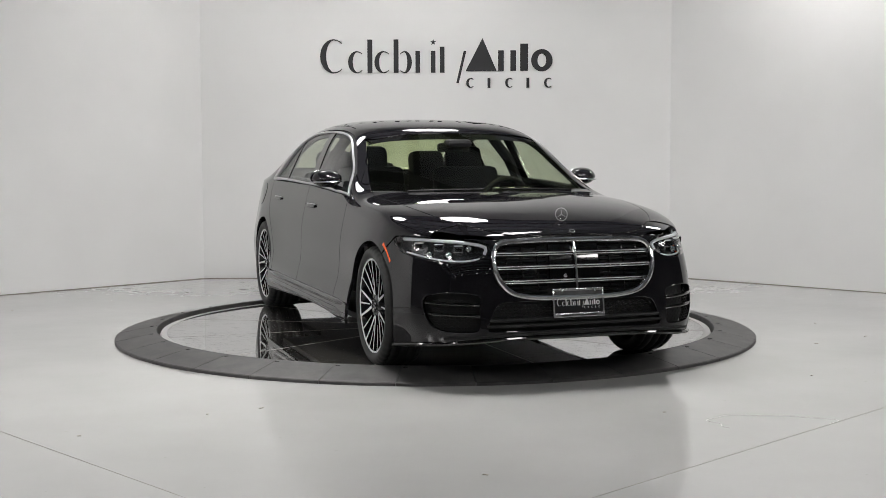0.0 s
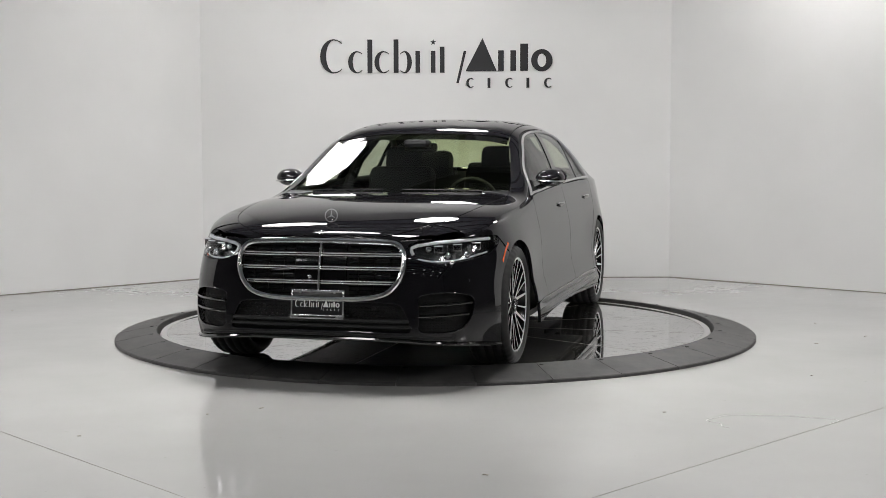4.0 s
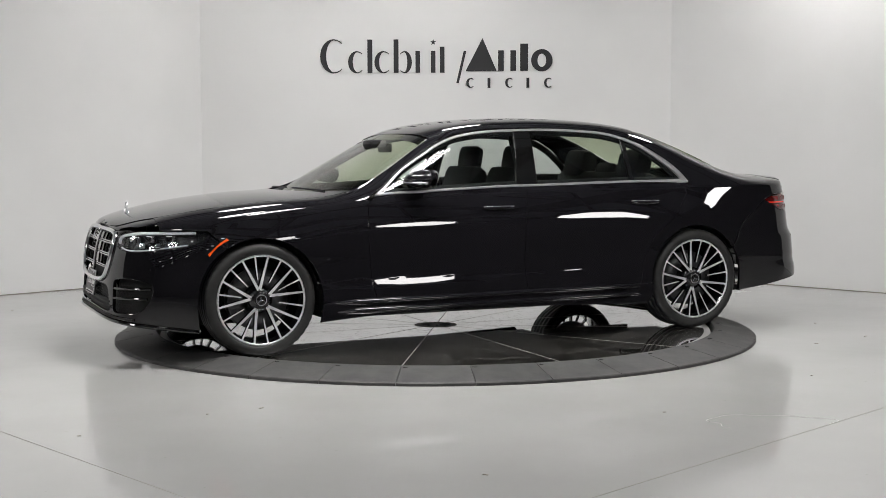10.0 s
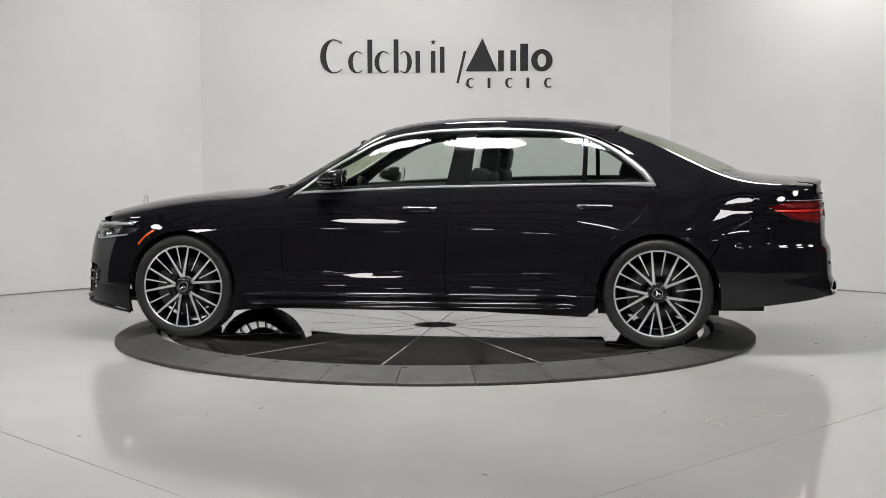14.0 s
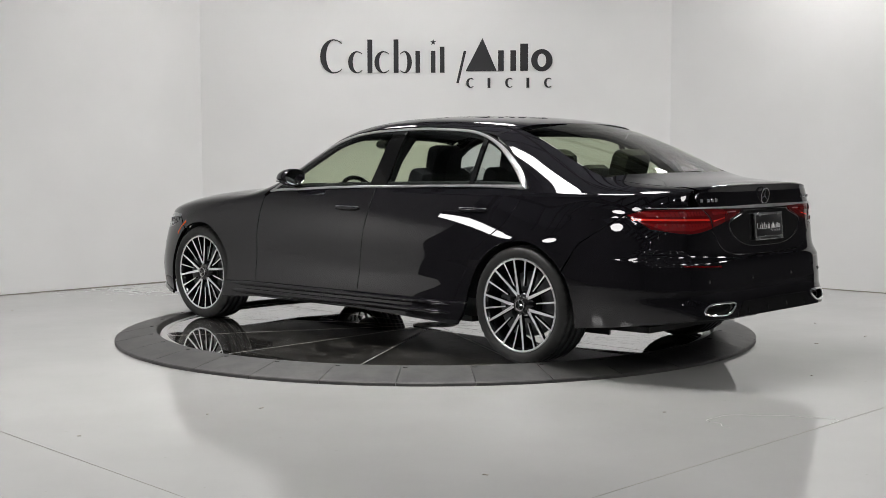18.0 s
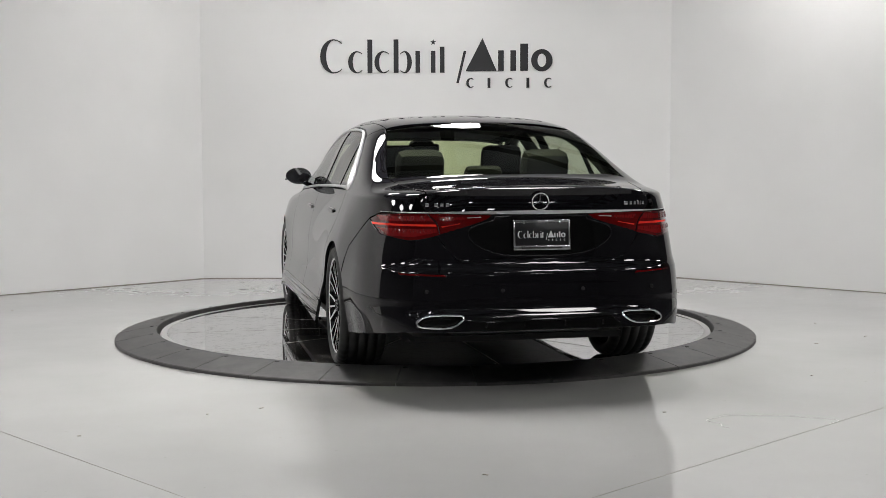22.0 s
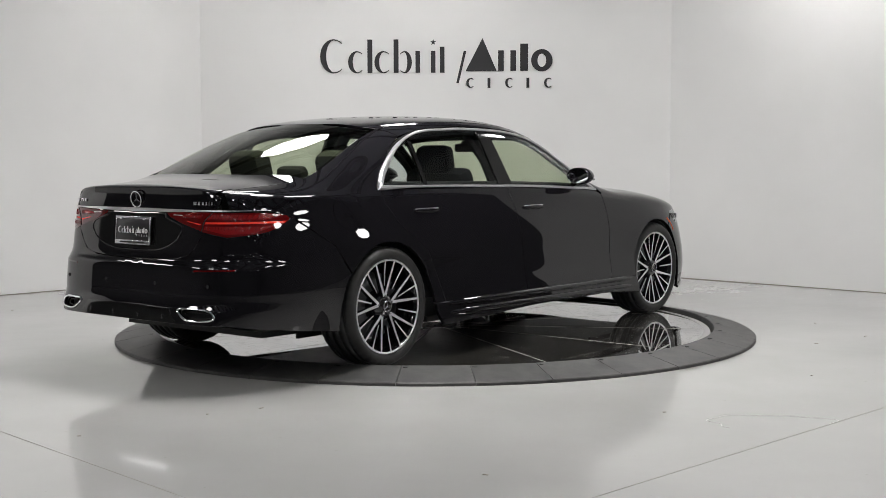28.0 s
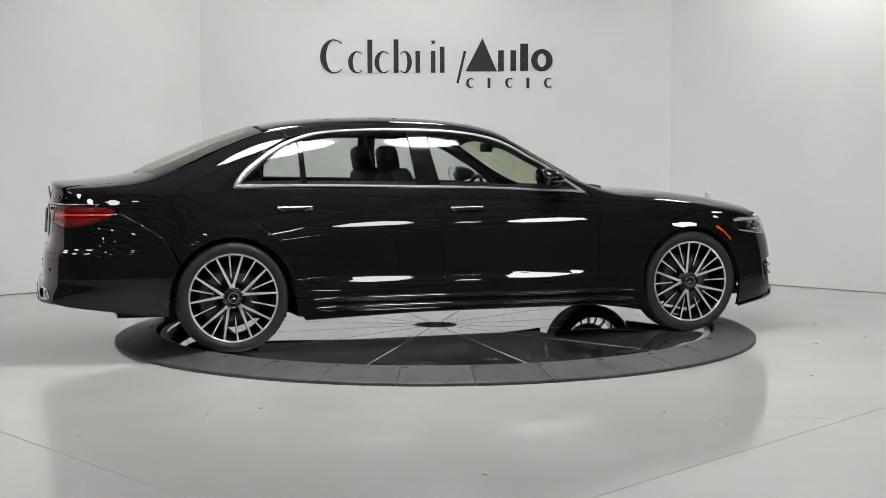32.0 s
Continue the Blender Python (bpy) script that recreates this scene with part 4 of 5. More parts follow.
for nm, a, b in (("wall_base", EL, CL), ("wall_base", CL, CR), ("wall_base", CR, ER)):
    a, b = Vector(a), Vector(b)
    n = Vector((a.y - b.y, b.x - a.x)).normalized()
    n = n if n.dot(-(a + b) / 2) > 0 else -n
    tagged(part(nm, slab([tuple(a), tuple(b), tuple(b + n * 0.006), tuple(a + n * 0.004)], 0.0, 0.007), GRIME, smooth=False), "grimy sealant line where wall meets floor", "trim", kind="structure")
# dried water stain and bits of debris
rng = random.Random(4)
ring = []
for k in range(49):
    a = radians(-25 + 250 * k / 48)
    r = 1 + 0.10 * math.sin(3 * a + 1) + 0.06 * math.sin(7 * a)
    ring.append((1.62 + 0.30 * r * math.cos(a), -3.30 + 0.17 * r * math.sin(a), 0.0006))
tagged(part("water_stain", tube(ring, 0.0013, 5), STAIN), "dried water stain outline on the floor", "stain")
for x, y in ((-1.66, -3.54), (-3.55, 1.3), (-1.15, -3.05), (2.6, -0.75), (3.05, -0.4), (2.9, 0.3), (1.15, -3.05), (-2.9, -1.2), (0.2, -4.3), (-0.9, -2.9), (2.2, -2.0), (-2.35, 2.7)):
    l, a = rng.uniform(0.012, 0.028), rng.uniform(0, 180)
    tagged(part("debris", box(bmesh.new(), -l / 2, l / 2, -0.003, 0.003, 0.0, 0.003, 0.0, Matrix.Translation((x, y, 0)) @ pose(0, 0, 0, 0, 0, a)), GRIME, smooth=False), "small dark sliver of dirt on the floor", "debris", group="bits of dirt on the floor")


# ---- lamps of the car ----
HOUSING = material("dark lamp housing", (0.02, 0.02, 0.021), 0.25)
DRL = material("frosted light guide", (0.75, 0.76, 0.78), 0.3, 0.2)
PLATE_BLACK = material("black plate", (0.006, 0.006, 0.007), 0.3)
WHITE = material("white print", (0.8, 0.8, 0.8), 0.5)
FRAME = material("brushed plate frame", (0.45, 0.45, 0.46), 0.25, 1.0)


for side in (1, -1):
    outline = HEADLAMP if side > 0 else mirrored(HEADLAMP)
    lamp = wrap_panel("headlamp", outline, LENS, CAR, "front", skirt=0.0, label="clear headlamp with three square light modules")
    wrap_panel("housing", outline, HOUSING, lamp, "front", skirt=0.0, offset=-0.06, gap=-0.004)
    f = (lambda pts: pts) if side > 0 else mirrored
    brow = f([("f", 0.535, 0.715), ("f", 0.525, 0.752), ("f", 0.60, 0.772), ("f", 0.70, 0.783), ("s", 2.12, 0.786), ("s", 2.0, 0.784)])
    part("light_guide", tube(skin_line(brow, "front", -0.016), 0.0095, 8), DRL, lamp, "frosted running light strip")
    low = f([("f", 0.56, 0.692), ("f", 0.64, 0.678), ("f", 0.76, 0.682), ("s", 2.05, 0.712)])
    part("lower_guide", tube(skin_line(low, "front", -0.025), 0.005, 6), DRL, lamp)
    for y, z in ((0.645, 0.735), (0.735, 0.742), (0.815, 0.745)):
        p = at_front(side * y, z, -0.045)
        m = Matrix.Translation(p) @ pose(0, 0, 0, 0, 0, side * (14 + 60 * (y - 0.6)))
        cell = part("light_module", box(bmesh.new(), -0.02, 0.006, -0.026, 0.026, -0.021, 0.021, 0.003, m), FRAME, lamp)
        part("module_lens", box(bmesh.new(), 0.004, 0.010, -0.021, 0.021, -0.016, 0.015, 0.002, m), PIANO, cell)
        part("module_strip", tube([m @ Vector((0.008, -0.024 + 0.012 * i, 0.019)) for i in range(5)], 0.0035, 6), DRL, cell)
    for y, z in ((0.59, 0.735), (0.69, 0.70), (0.775, 0.70)):
        p = at_front(side * y, z, -0.05)
        m = Matrix.Translation(p) @ pose(0, 0, 0, 0, 90, 0)
        v, fc = lathe([(0.0, 0.012), (0.014, 0.01), (0.019, 0.0), (0.021, -0.02)], 16, "z")
        part("projector", mesh_of("projector", [m @ Vector(q) for q in v], fc, CHROME, True), None, lamp)
    # amber marker before the arch
    mk = [("s", 1.795, 0.737), ("s", 1.822, 0.752), ("s", 1.885, 0.712), ("s", 1.948, 0.652), ("s", 1.925, 0.634), ("s", 1.865, 0.695)]
    wrap_panel("side_marker", mk if side > 0 else mirrored(mk), ORANGE, CAR, "front", sharp=None, offset=0.002, skirt=0.006, label="orange side marker ahead of the front wheel")
    # tail lamps
    outline = TAILLAMP if side > 0 else mirrored(TAILLAMP)
    tail = wrap_panel("tail_lamp", outline, REDLENS, CAR, "rear", skirt=0.012, sharp=(0, 1, 4, 5), label="wide dark red tail lamp with bright strips")
    f = (lambda pts: pts) if side > 0 else mirrored
    bands = ((REDMID, "prism_band", [(0.40, 0.916), (0.54, 0.908), (0.56, 0.935), (0.42, 0.934)]),
             (REDMID, "prism_band", [(0.575, 0.906), (0.83, 0.902), (0.84, 0.936), (0.60, 0.938)]),
             (REDMID, "prism_band", [(0.56, 0.850), (0.69, 0.822), (0.80, 0.826), (0.85, 0.872), (0.57, 0.872)]),
             (REDLIT, "light_strip", [(0.44, 0.892), (0.545, 0.872), (0.55, 0.884), (0.44, 0.901)]),
             (REDLIT, "light_strip", [(0.565, 0.878), (0.86, 0.880), (0.86, 0.898), (0.57, 0.896)]))
    for mat, name, pts in bands:
        wrap_panel(name, f([("f", y, z) for y, z in pts]), mat, tail, "rear", sharp=None, skirt=0.003, offset=0.0012)
    wrap_panel("reversing_lens", f([("f", 0.325, 0.924), ("f", 0.405, 0.920), ("f", 0.41, 0.930), ("f", 0.33, 0.934)]), STRIP, tail, "rear", sharp=None, skirt=0.003, offset=0.0012)
    part("lamp_split", tube(skin_line(f([("f", 0.553, 0.842), ("f", 0.57, 0.90), ("f", 0.61, 0.945)]), "rear", 0.001), 0.003, 6), PIANO, tail)
    for k in range(26):
        y = 0.415 + 0.0165 * k
        if 0.55 < y < 0.59:
            continue
        z0, z1 = (0.912, 0.932) if y < 0.6 else (0.906, 0.934)
        part("rib", tube(skin_line(f([("f", y, z0), ("f", y + 0.004, z1)]), "rear", 0.001), 0.0016, 5), REDLENS, tail)
    for k in range(16):
        y = 0.585 + 0.0165 * k
        part("rib", tube(skin_line(f([("f", y, 0.848), ("f", y + 0.003, 0.868)]), "rear", 0.001), 0.0014, 5), REDLENS, tail)
    rf = [("f", 0.52, 0.618), ("f", 0.76, 0.626), ("f", 0.77, 0.642), ("f", 0.53, 0.634)]
    wrap_panel("reflector", f(rf), REDLENS, CAR, "rear", sharp=None, offset=0.002, skirt=0.006, label="narrow red reflector in the rear bumper")

# ---- grille ----
grille = part("grille_frame", tube(skin_line(GRILLE, "front", 0.004, 0.02, True), 0.016, 10, True), BRIGHT, CAR, "chrome radiator grille with three double bars")
wrap_panel("grille_backing", GRILLE, MATT, grille, "front", offset=-0.055, skirt=0.0, gap=-0.01)


def grille_half(z):
    return float(np.interp(z, [0.463, 0.478, 0.53, 0.67, 0.748, 0.772], [0.1, 0.34, 0.43, 0.487, 0.465, 0.40]))


for k in range(13):
    z = 0.49 + k * 0.0215
    h = grille_half(z) - 0.015
    for s in (1, -1):
        part("louvre", tube([at_front(s * (0.165 + (h - 0.165) * i / 8), z, -0.035) for i in range(9)], 0.0045, 6), PIANO, grille)
for y in (0.22, 0.31, 0.40):
    for s in (1, -1):
        part("grille_post", tube([at_front(s * y, 0.50 + 0.25 * i / 4 + (0.03 if y > 0.35 and i == 0 else 0), -0.028) for i in range(5)], 0.003, 6), PIANO, grille)
for zc in (0.709, 0.635, 0.557):
    for dz in (0.0062, -0.0062):
        h = grille_half(zc + dz) - 0.006
        part("grille_bar", tube([at_front(-h + 2 * h * i / 16, zc + dz, -0.006) for i in range(17)], 0.0048, 8), BRIGHT, grille)
wrap_panel("sensor_cover", [("f", -0.155, 0.545), ("f", 0.155, 0.545), ("f", 0.155, 0.765), ("f", -0.155, 0.765)], PIANO, grille, "front", sharp=None, offset=-0.013, skirt=0.01, label="gloss black sensor cover")
part("grille_spine", tube([at_front(0.0, 0.475 + 0.3 * i / 8, 0.002) for i in range(9)], 0.008, 8), BRIGHT, grille)
part("camera_eye", mesh_of("camera_eye", [Matrix.Translation(at_front(-0.06, 0.582, -0.012)) @ Vector(v) for v in lathe([(0, 0.004), (0.009, 0.003), (0.012, 0)], 14, "x")[0]], lathe([(0, 0.004), (0.009, 0.003), (0.012, 0)], 14, "x")[1], CHROME), None, grille)

# ---- lower intakes ----
wrap_panel("intake_backing", INTAKE, MATT, CAR, "front", offset=-0.05, skirt=0.0, gap=-0.03, label="black honeycomb behind the lower intake")


def honeycomb(y0, y1, z0, z1, off, size=0.021):
    bm = bmesh.new()
    rows = int((z1 - z0) / (size * 0.866)) + 1
    for r in range(rows):
        n = int((y1 - y0) / (size * 1.5)) + 1
        for c in range(n):
            y, z = y0 + c * size * 1.5 + (size * 0.75 if r % 2 else 0), z0 + r * size * 0.75
            if not (y0 <= y <= y1 and z <= z1):
                continue
            o, i_ = [], []
            for k in range(6):
                a = math.pi / 3 * k
                for rad, lst, d in ((0.66, o, 0.0), (0.5, i_, -0.002)):
                    yy, zz = y + size * rad * 1.15 * math.cos(a), z + size * rad * 0.72 * math.sin(a)
                    lst.append(bm.verts.new(at_front(yy, zz, off + d)))
            for k in range(6):
                bm.faces.new((o[k], o[(k + 1) % 6], i_[(k + 1) % 6], i_[k]))
    return bm


part("honeycomb", honeycomb(-0.47, 0.47, 0.36, 0.437, -0.022), PIANO, CAR, "black honeycomb grid of the lower intake")
for z, h, r in ((0.349, 0.515, 0.011), (0.318, 0.53, 0.009)):
    part("intake_blade", tube([at_front(-h + 2 * h * i / 16, z, -0.008) for i in range(17)], r, 8), MATT, CAR, "black blade across the lower intake")
part("intake_edge", tube(skin_line(INTAKE, "front", -0.004, 0.02, True), 0.004, 8, True), PAINT, CAR)
for s in (1, -1):
    g = SIDE_INTAKE if s > 0 else mirrored(SIDE_INTAKE)
    pocket = wrap_panel("side_intake", g, MATT, CAR, "front", offset=-0.05, skirt=0.0, gap=-0.015, label="black corner intake with blades")
    lo, hi = (0.585, 0.79) if s > 0 else (-0.79, -0.585)
    part("honeycomb", honeycomb(lo, hi, 0.305, 0.49, -0.03, 0.019), MATT, pocket)
    for z in (0.377, 0.437):
        fin = skin_line([("f", s * (0.575 + 0.245 * i / 8), z + 0.006 * i / 8) for i in range(9)], "front", -0.006)
        part("intake_blade", tube(fin, 0.009, 8), PIANO, pocket, "gloss black blade")
    part("intake_edge", tube(skin_line(g, "front", -0.003, 0.02, True), 0.004, 8, True), PAINT, pocket)
half = [("f", 0.0, 0.250), ("f", 0.45, 0.247), ("f", 0.7, 0.229), ("s", 2.2, 0.204), ("s", 2.0, 0.178)]
part("front_lip", tube(skin_line(mirrored(half)[:-1] + half, "front", 0.004), 0.012, 8), PIANO, CAR, "gloss black front splitter lip")
half = [("f", 0.0, 0.272), ("f", 0.3, 0.271), ("f", 0.5, 0.266), ("f", 0.66, 0.256), ("f", 0.78, 0.25)]
part("lip_ledge", tube(skin_line(mirrored(half)[:-1] + half, "front", 0.004), 0.008, 8), MATT, CAR)
for y, z in ((0.80, 0.56), (0.32, 0.42), (-0.32, 0.42), (-0.80, 0.56)):
    v, fc = lathe([(0, 0.003), (0.009, 0.003), (0.011, 0)], 16, "x")
    part("parking_sensor", mesh_of("parking_sensor", [Matrix.Translation(at_front(y, z, 0.0)) @ pose(0, 0, 0, 0, 0, math.degrees(math.atan2(y, 2)) * 1.2) @ Vector(q) for q in v], fc, MATT), None, CAR)
for y in (0.62, 0.22, -0.22, -0.62):
    v, fc = lathe([(0, -0.003), (0.009, -0.003), (0.011, 0)], 16, "x")
    part("parking_sensor", mesh_of("parking_sensor", [Matrix.Translation(at_rear(y, 0.545, 0.0)) @ Vector(q) for q in v], fc, MATT), None, CAR)


# ---- plates ----
def number_plate(end):
    f = 1 if end == "front" else -1
    x, z = (2.490, 0.434) if f > 0 else (-2.716, 0.832)
    tilt = -8 if f > 0 else -5
    e = part("dealer_plate", box(bmesh.new(), -0.004, 0.004, -0.153, 0.153, -0.076, 0.076, 0.003), PLATE_BLACK, CAR, "black dealer plate in a metal frame")
    e.matrix_basis = pose(x, 0, z, 0, tilt, 0 if f > 0 else 180)
    for args in ((-0.156, 0.156, 0.066, 0.08), (-0.156, 0.156, -0.08, -0.056), (-0.156, -0.145, -0.066, 0.076), (0.145, 0.156, -0.066, 0.076)):
        part("plate_frame", box(bmesh.new(), -0.006, 0.0075, *args, 0.002), FRAME, e)
    lettering(e, (0.0042, -0.132, -0.022 - 0.012), (0, 1, 0), (0, 0, 1), 0.262, 0.0012, WHITE, "plain_mark")
    part("frame_mark", box(bmesh.new(), 0.007, 0.0085, -0.11, 0.11, -0.072, -0.064), MATT, e)
    for y in (-0.1, 0.1):
        v, fc = lathe([(0, 0.006), (0.007, 0.005), (0.008, 0)], 12, "x")
        b = part("screw", mesh_of("screw", v, fc, CHROME), None, e)
        b.location = (0.007, y, 0.066)


number_plate("front")
number_plate("rear")
RECESS = both([("f", 0.0, 0.724), ("f", 0.2, 0.73), ("f", 0.31, 0.758), ("f", 0.38, 0.80), ("f", 0.405, 0.845), ("f", 0.385, 0.876), ("f", 0.30, 0.904), ("f", 0.262, 0.914), ("f", 0.255, 0.932), ("f", 0.0, 0.932)])
recess = wrap_panel("plate_recess", RECESS, PIANO, CAR, "rear", offset=0.002, skirt=0.008, label="gloss black plate recess panel")
part("recess_edge", tube(skin_line(RECESS, "rear", 0.001, 0.02, True), 0.0045, 8, True), PAINT, recess)

# ---- badges and strips ----
orn = part("bonnet_ornament", mesh_of("bonnet_ornament", *lathe([(0.0, 0.03), (0.004, 0.028), (0.006, 0.012), (0.016, 0.004), (0.019, -0.006)], 20, "z"), CHROME, True), None, CAR, "upright chrome ring ornament on the bonnet")
orn.matrix_basis = pose(2.245, 0, 0.862)
star_badge("ornament_ring", 0.039, 0.0028, orn, pose(0.012, 0, 0.052, 0, -8, 0), STRIP)
star_badge("nose_badge", 0.015, 0.003, CAR, pose(2.404, 0, 0.826, 0, -50, 0), SATIN)
star_badge("boot_badge", 0.048, 0.005, CAR, Matrix.Translation(at_rear(0, 1.008, 0.008)) @ pose(0, 0, 0, 0, 8, 180), CHROME)
wrap_panel("boot_strip", both([("f", 0.0, 0.937), ("f", 0.27, 0.9395), ("f", 0.55, 0.9465), ("f", 0.82, 0.949), ("f", 0.82, 0.957), ("f", 0.55, 0.961), ("f", 0.27, 0.963), ("f", 0.0, 0.964)]), STRIP, CAR, "rear", sharp=None, offset=0.005, skirt=0.008, label="bright chrome strip across the boot lid")
for y0, widths in ((0.615, (0.026, 0.0, 0.026, 0.026, 0.026)), (-0.47, (0.030, 0.022, 0.020, 0.018, 0.007, 0.019))):
    y = y0
    for w in widths:
        if w:
            m = Matrix.Translation(at_rear(y - w / 2, 0.994, 0.003)) @ pose(0, 0, 0, 0, 0, -8 if y0 > 0 else 8)
            part("badge_bar", box(bmesh.new(), -0.003, 0.003, -w / 2 + 0.004, w / 2 - 0.004, -0.009, 0.009, 0.0012, m), SATIN, CAR)
            y -= w + 0.003
        else:
            y -= 0.016
bm = bmesh.new()
rows = []
for i in range(29):
    y = -0.60 + 1.2 * i / 28
    k = max(0.05, 1 - (abs(y) / 0.62) ** 4)
    x = at_rear(y, 1.04).x + 0.006 * (1 - k)
    p = upper(np.array(x + 0.13), v_top(x + 0.13, y)[0])
    q = upper(np.array(x + 0.05), v_top(x + 0.05, y)[0])
    rows.append([bm.verts.new(v) for v in ((x + 0.13, y, float(p[2]) + 0.0015), (x + 0.05, y, float(q[2]) + 0.004 + 0.006 * k), (x + 0.002, y, 1.05 + 0.034 * k), (x - 0.008 * k, y, 1.047 + 0.03 * k), (x, y, 1.036))])
for a, b in zip(rows, rows[1:]):
    for i in range(4):
        bm.faces.new((a[i], a[i + 1], b[i + 1], b[i]))
part("boot_spoiler", bm, PAINT, CAR, "black lip spoiler on the boot edge", angle=50)

# ---- exhausts and diffuser ----
def shrink_tip(tip):
    """The tailpipe's outline drawn in towards its middle."""
    my = sum(p[1] for p in tip) / len(tip)
    mz = sum(p[2] for p in tip) / len(tip)
    return [(k, my + (y - my) * 0.8, mz + (z - mz) * 0.6) for k, y, z in tip]



for s in (1, -1):
    f = (lambda pts: pts) if s > 0 else mirrored
    tip = f(TIP)
    t = part("tailpipe", tube(skin_line(tip, "rear", 0.0, 0.012, True), 0.0065, 8, True), CHROME, CAR, "flat chrome-edged tailpipe trim")
    wrap_panel("tailpipe_throat", tip, MATT, t, "rear", sharp=(), offset=-0.06, skirt=0.0, gap=-0.02)
    part("inner_pipe", tube(skin_line(shrink_tip(tip), "rear", -0.03, 0.012, True), 0.004, 6, True), MATT, t)
diff = wrap_panel("diffuser", both([("f", 0.0, 0.336), ("f", 0.46, 0.336), ("f", 0.455, 0.36), ("f", 0.42, 0.38), ("f", 0.38, 0.42), ("f", 0.0, 0.425)]), PIANO, CAR, "rear", sharp=None, offset=0.003, skirt=0.01, label="black rear diffuser with fins")
for y in (-0.32, -0.11, 0.11, 0.32):
    part("fin", box(bmesh.new(), -0.005, 0.02, -0.006, 0.006, -0.032, 0.012, 0.003, Matrix.Translation(at_rear(y, 0.37, 0.0))), PIANO, diff)


# ---- mirrors and handles ----
for s in (1, -1):
    bm = bmesh.new()
    bmesh.ops.create_uvsphere(bm, u_segments=32, v_segments=20, radius=1.0)
    for v in bm.verts:
        x, y, z = v.co
        z = z * (0.07 if z > 0 else 0.052)
        v.co = (0.15 * x if x > 0 else 0.035 * x, 0.097 * (abs(y) ** 0.85) * (1 if y > 0 else -1) * (1 - 0.12 * (z < 0)), z)
    housing = part("wing_mirror", bm, PAINT, CAR, "black door mirror with a bright indicator strip")
    housing.matrix_basis = pose(0.495, s * 0.945, 1.088, 0, 0, -s * 10)
    strip = [(0.15 * math.cos(a), 0.0975 * math.sin(a) * s, -0.012 - 0.004 * math.sin(a)) for a in [radians(-35 + 120 * i / 14) for i in range(15)]]
    part("indicator_strip", tube(strip, 0.0065, 6), SATIN, housing)
    v, fc = lathe([(0.0, 0.0), (1.0, 0.0), (1.02, 0.004)], 28, "x")
    part("mirror_glass", mesh_of("mirror_glass", [(-0.036 - q[0] - s * 0.02 * q[1] - 0.006 * q[2], 0.09 * q[1], 0.055 * q[2] + 0.012) for q in v], fc, CHROME), None, housing, "mirror glass")
    arm = tube([(0.02, -s * 0.02, -0.03), (0.035, -s * 0.06, -0.05), (0.05, -s * 0.10, -0.068)], 0.017, 10)
    part("mirror_arm", arm, PIANO, housing)
    for x0, x1, z in ((-0.158, 0.066, 0.893), (-1.314, -1.088, 0.911)):
        n = 10
        bm = bmesh.new()
        rows = []
        for i in range(n + 1):
            x = x0 + (x1 - x0) * i / n
            hh = 0.017 * min(1, 3 * min(i, n - i) / n + 0.45)
            c = at_side(x, z, s)
            rows.append([bm.verts.new(c + Vector((0, s * o, dz))) for o, dz in ((0.0, hh), (0.009, hh * 0.8), (0.013, 0.0), (0.009, -hh * 0.8), (0.0, -hh))])
        for a, b in zip(rows, rows[1:]):
            for i in range(4):
                bm.faces.new((a[i], a[i + 1], b[i + 1], b[i]))
        h = part("door_handle", bm, PAINT, CAR, "flush black handle with a chrome edge", angle=60)
        part("handle_strip", tube([at_side(x0 + (x1 - x0) * i / 8, z + 0.013, s, 0.009) for i in range(9)], 0.004, 6), STRIP, h)

# ---- wheels ----
def spoke_mesh(r0, a0, r1, a1, w0, w1, y0, y1, depth):
    """A straight spoke with a machined face and dark flanks."""
    p0 = Vector((r0 * math.sin(a0), 0, r0 * math.cos(a0)))
    p1 = Vector((r1 * math.sin(a1), 0, r1 * math.cos(a1)))
    n = (p1 - p0).cross(Vector((0, 1, 0))).normalized()
    verts, faces = [], []
    for p, w, y in ((p0, w0, y0), ((p0 + p1) / 2, (w0 + w1) / 2, (y0 + y1) / 2 - 0.002), (p1, w1, y1)):
        for o, dy in ((-1.35, -depth), (-1, 0), (1, 0), (1.35, -depth)):
            verts.append(p + n * w * o / 2 + Vector((0, y + dy, 0)))
    for k in range(2):
        b = 4 * k
        faces += [(b, b + 1, b + 5, b + 4), (b + 1, b + 2, b + 6, b + 5), (b + 2, b + 3, b + 7, b + 6)]
    faces += [(0, 3, 2, 1), (8, 9, 10, 11)]
    me = mesh_of("spoke", verts, faces, DARKRIM)
    me.materials.append(ALLOY)
    me.polygons[1].material_index = me.polygons[4].material_index = 1
    return me


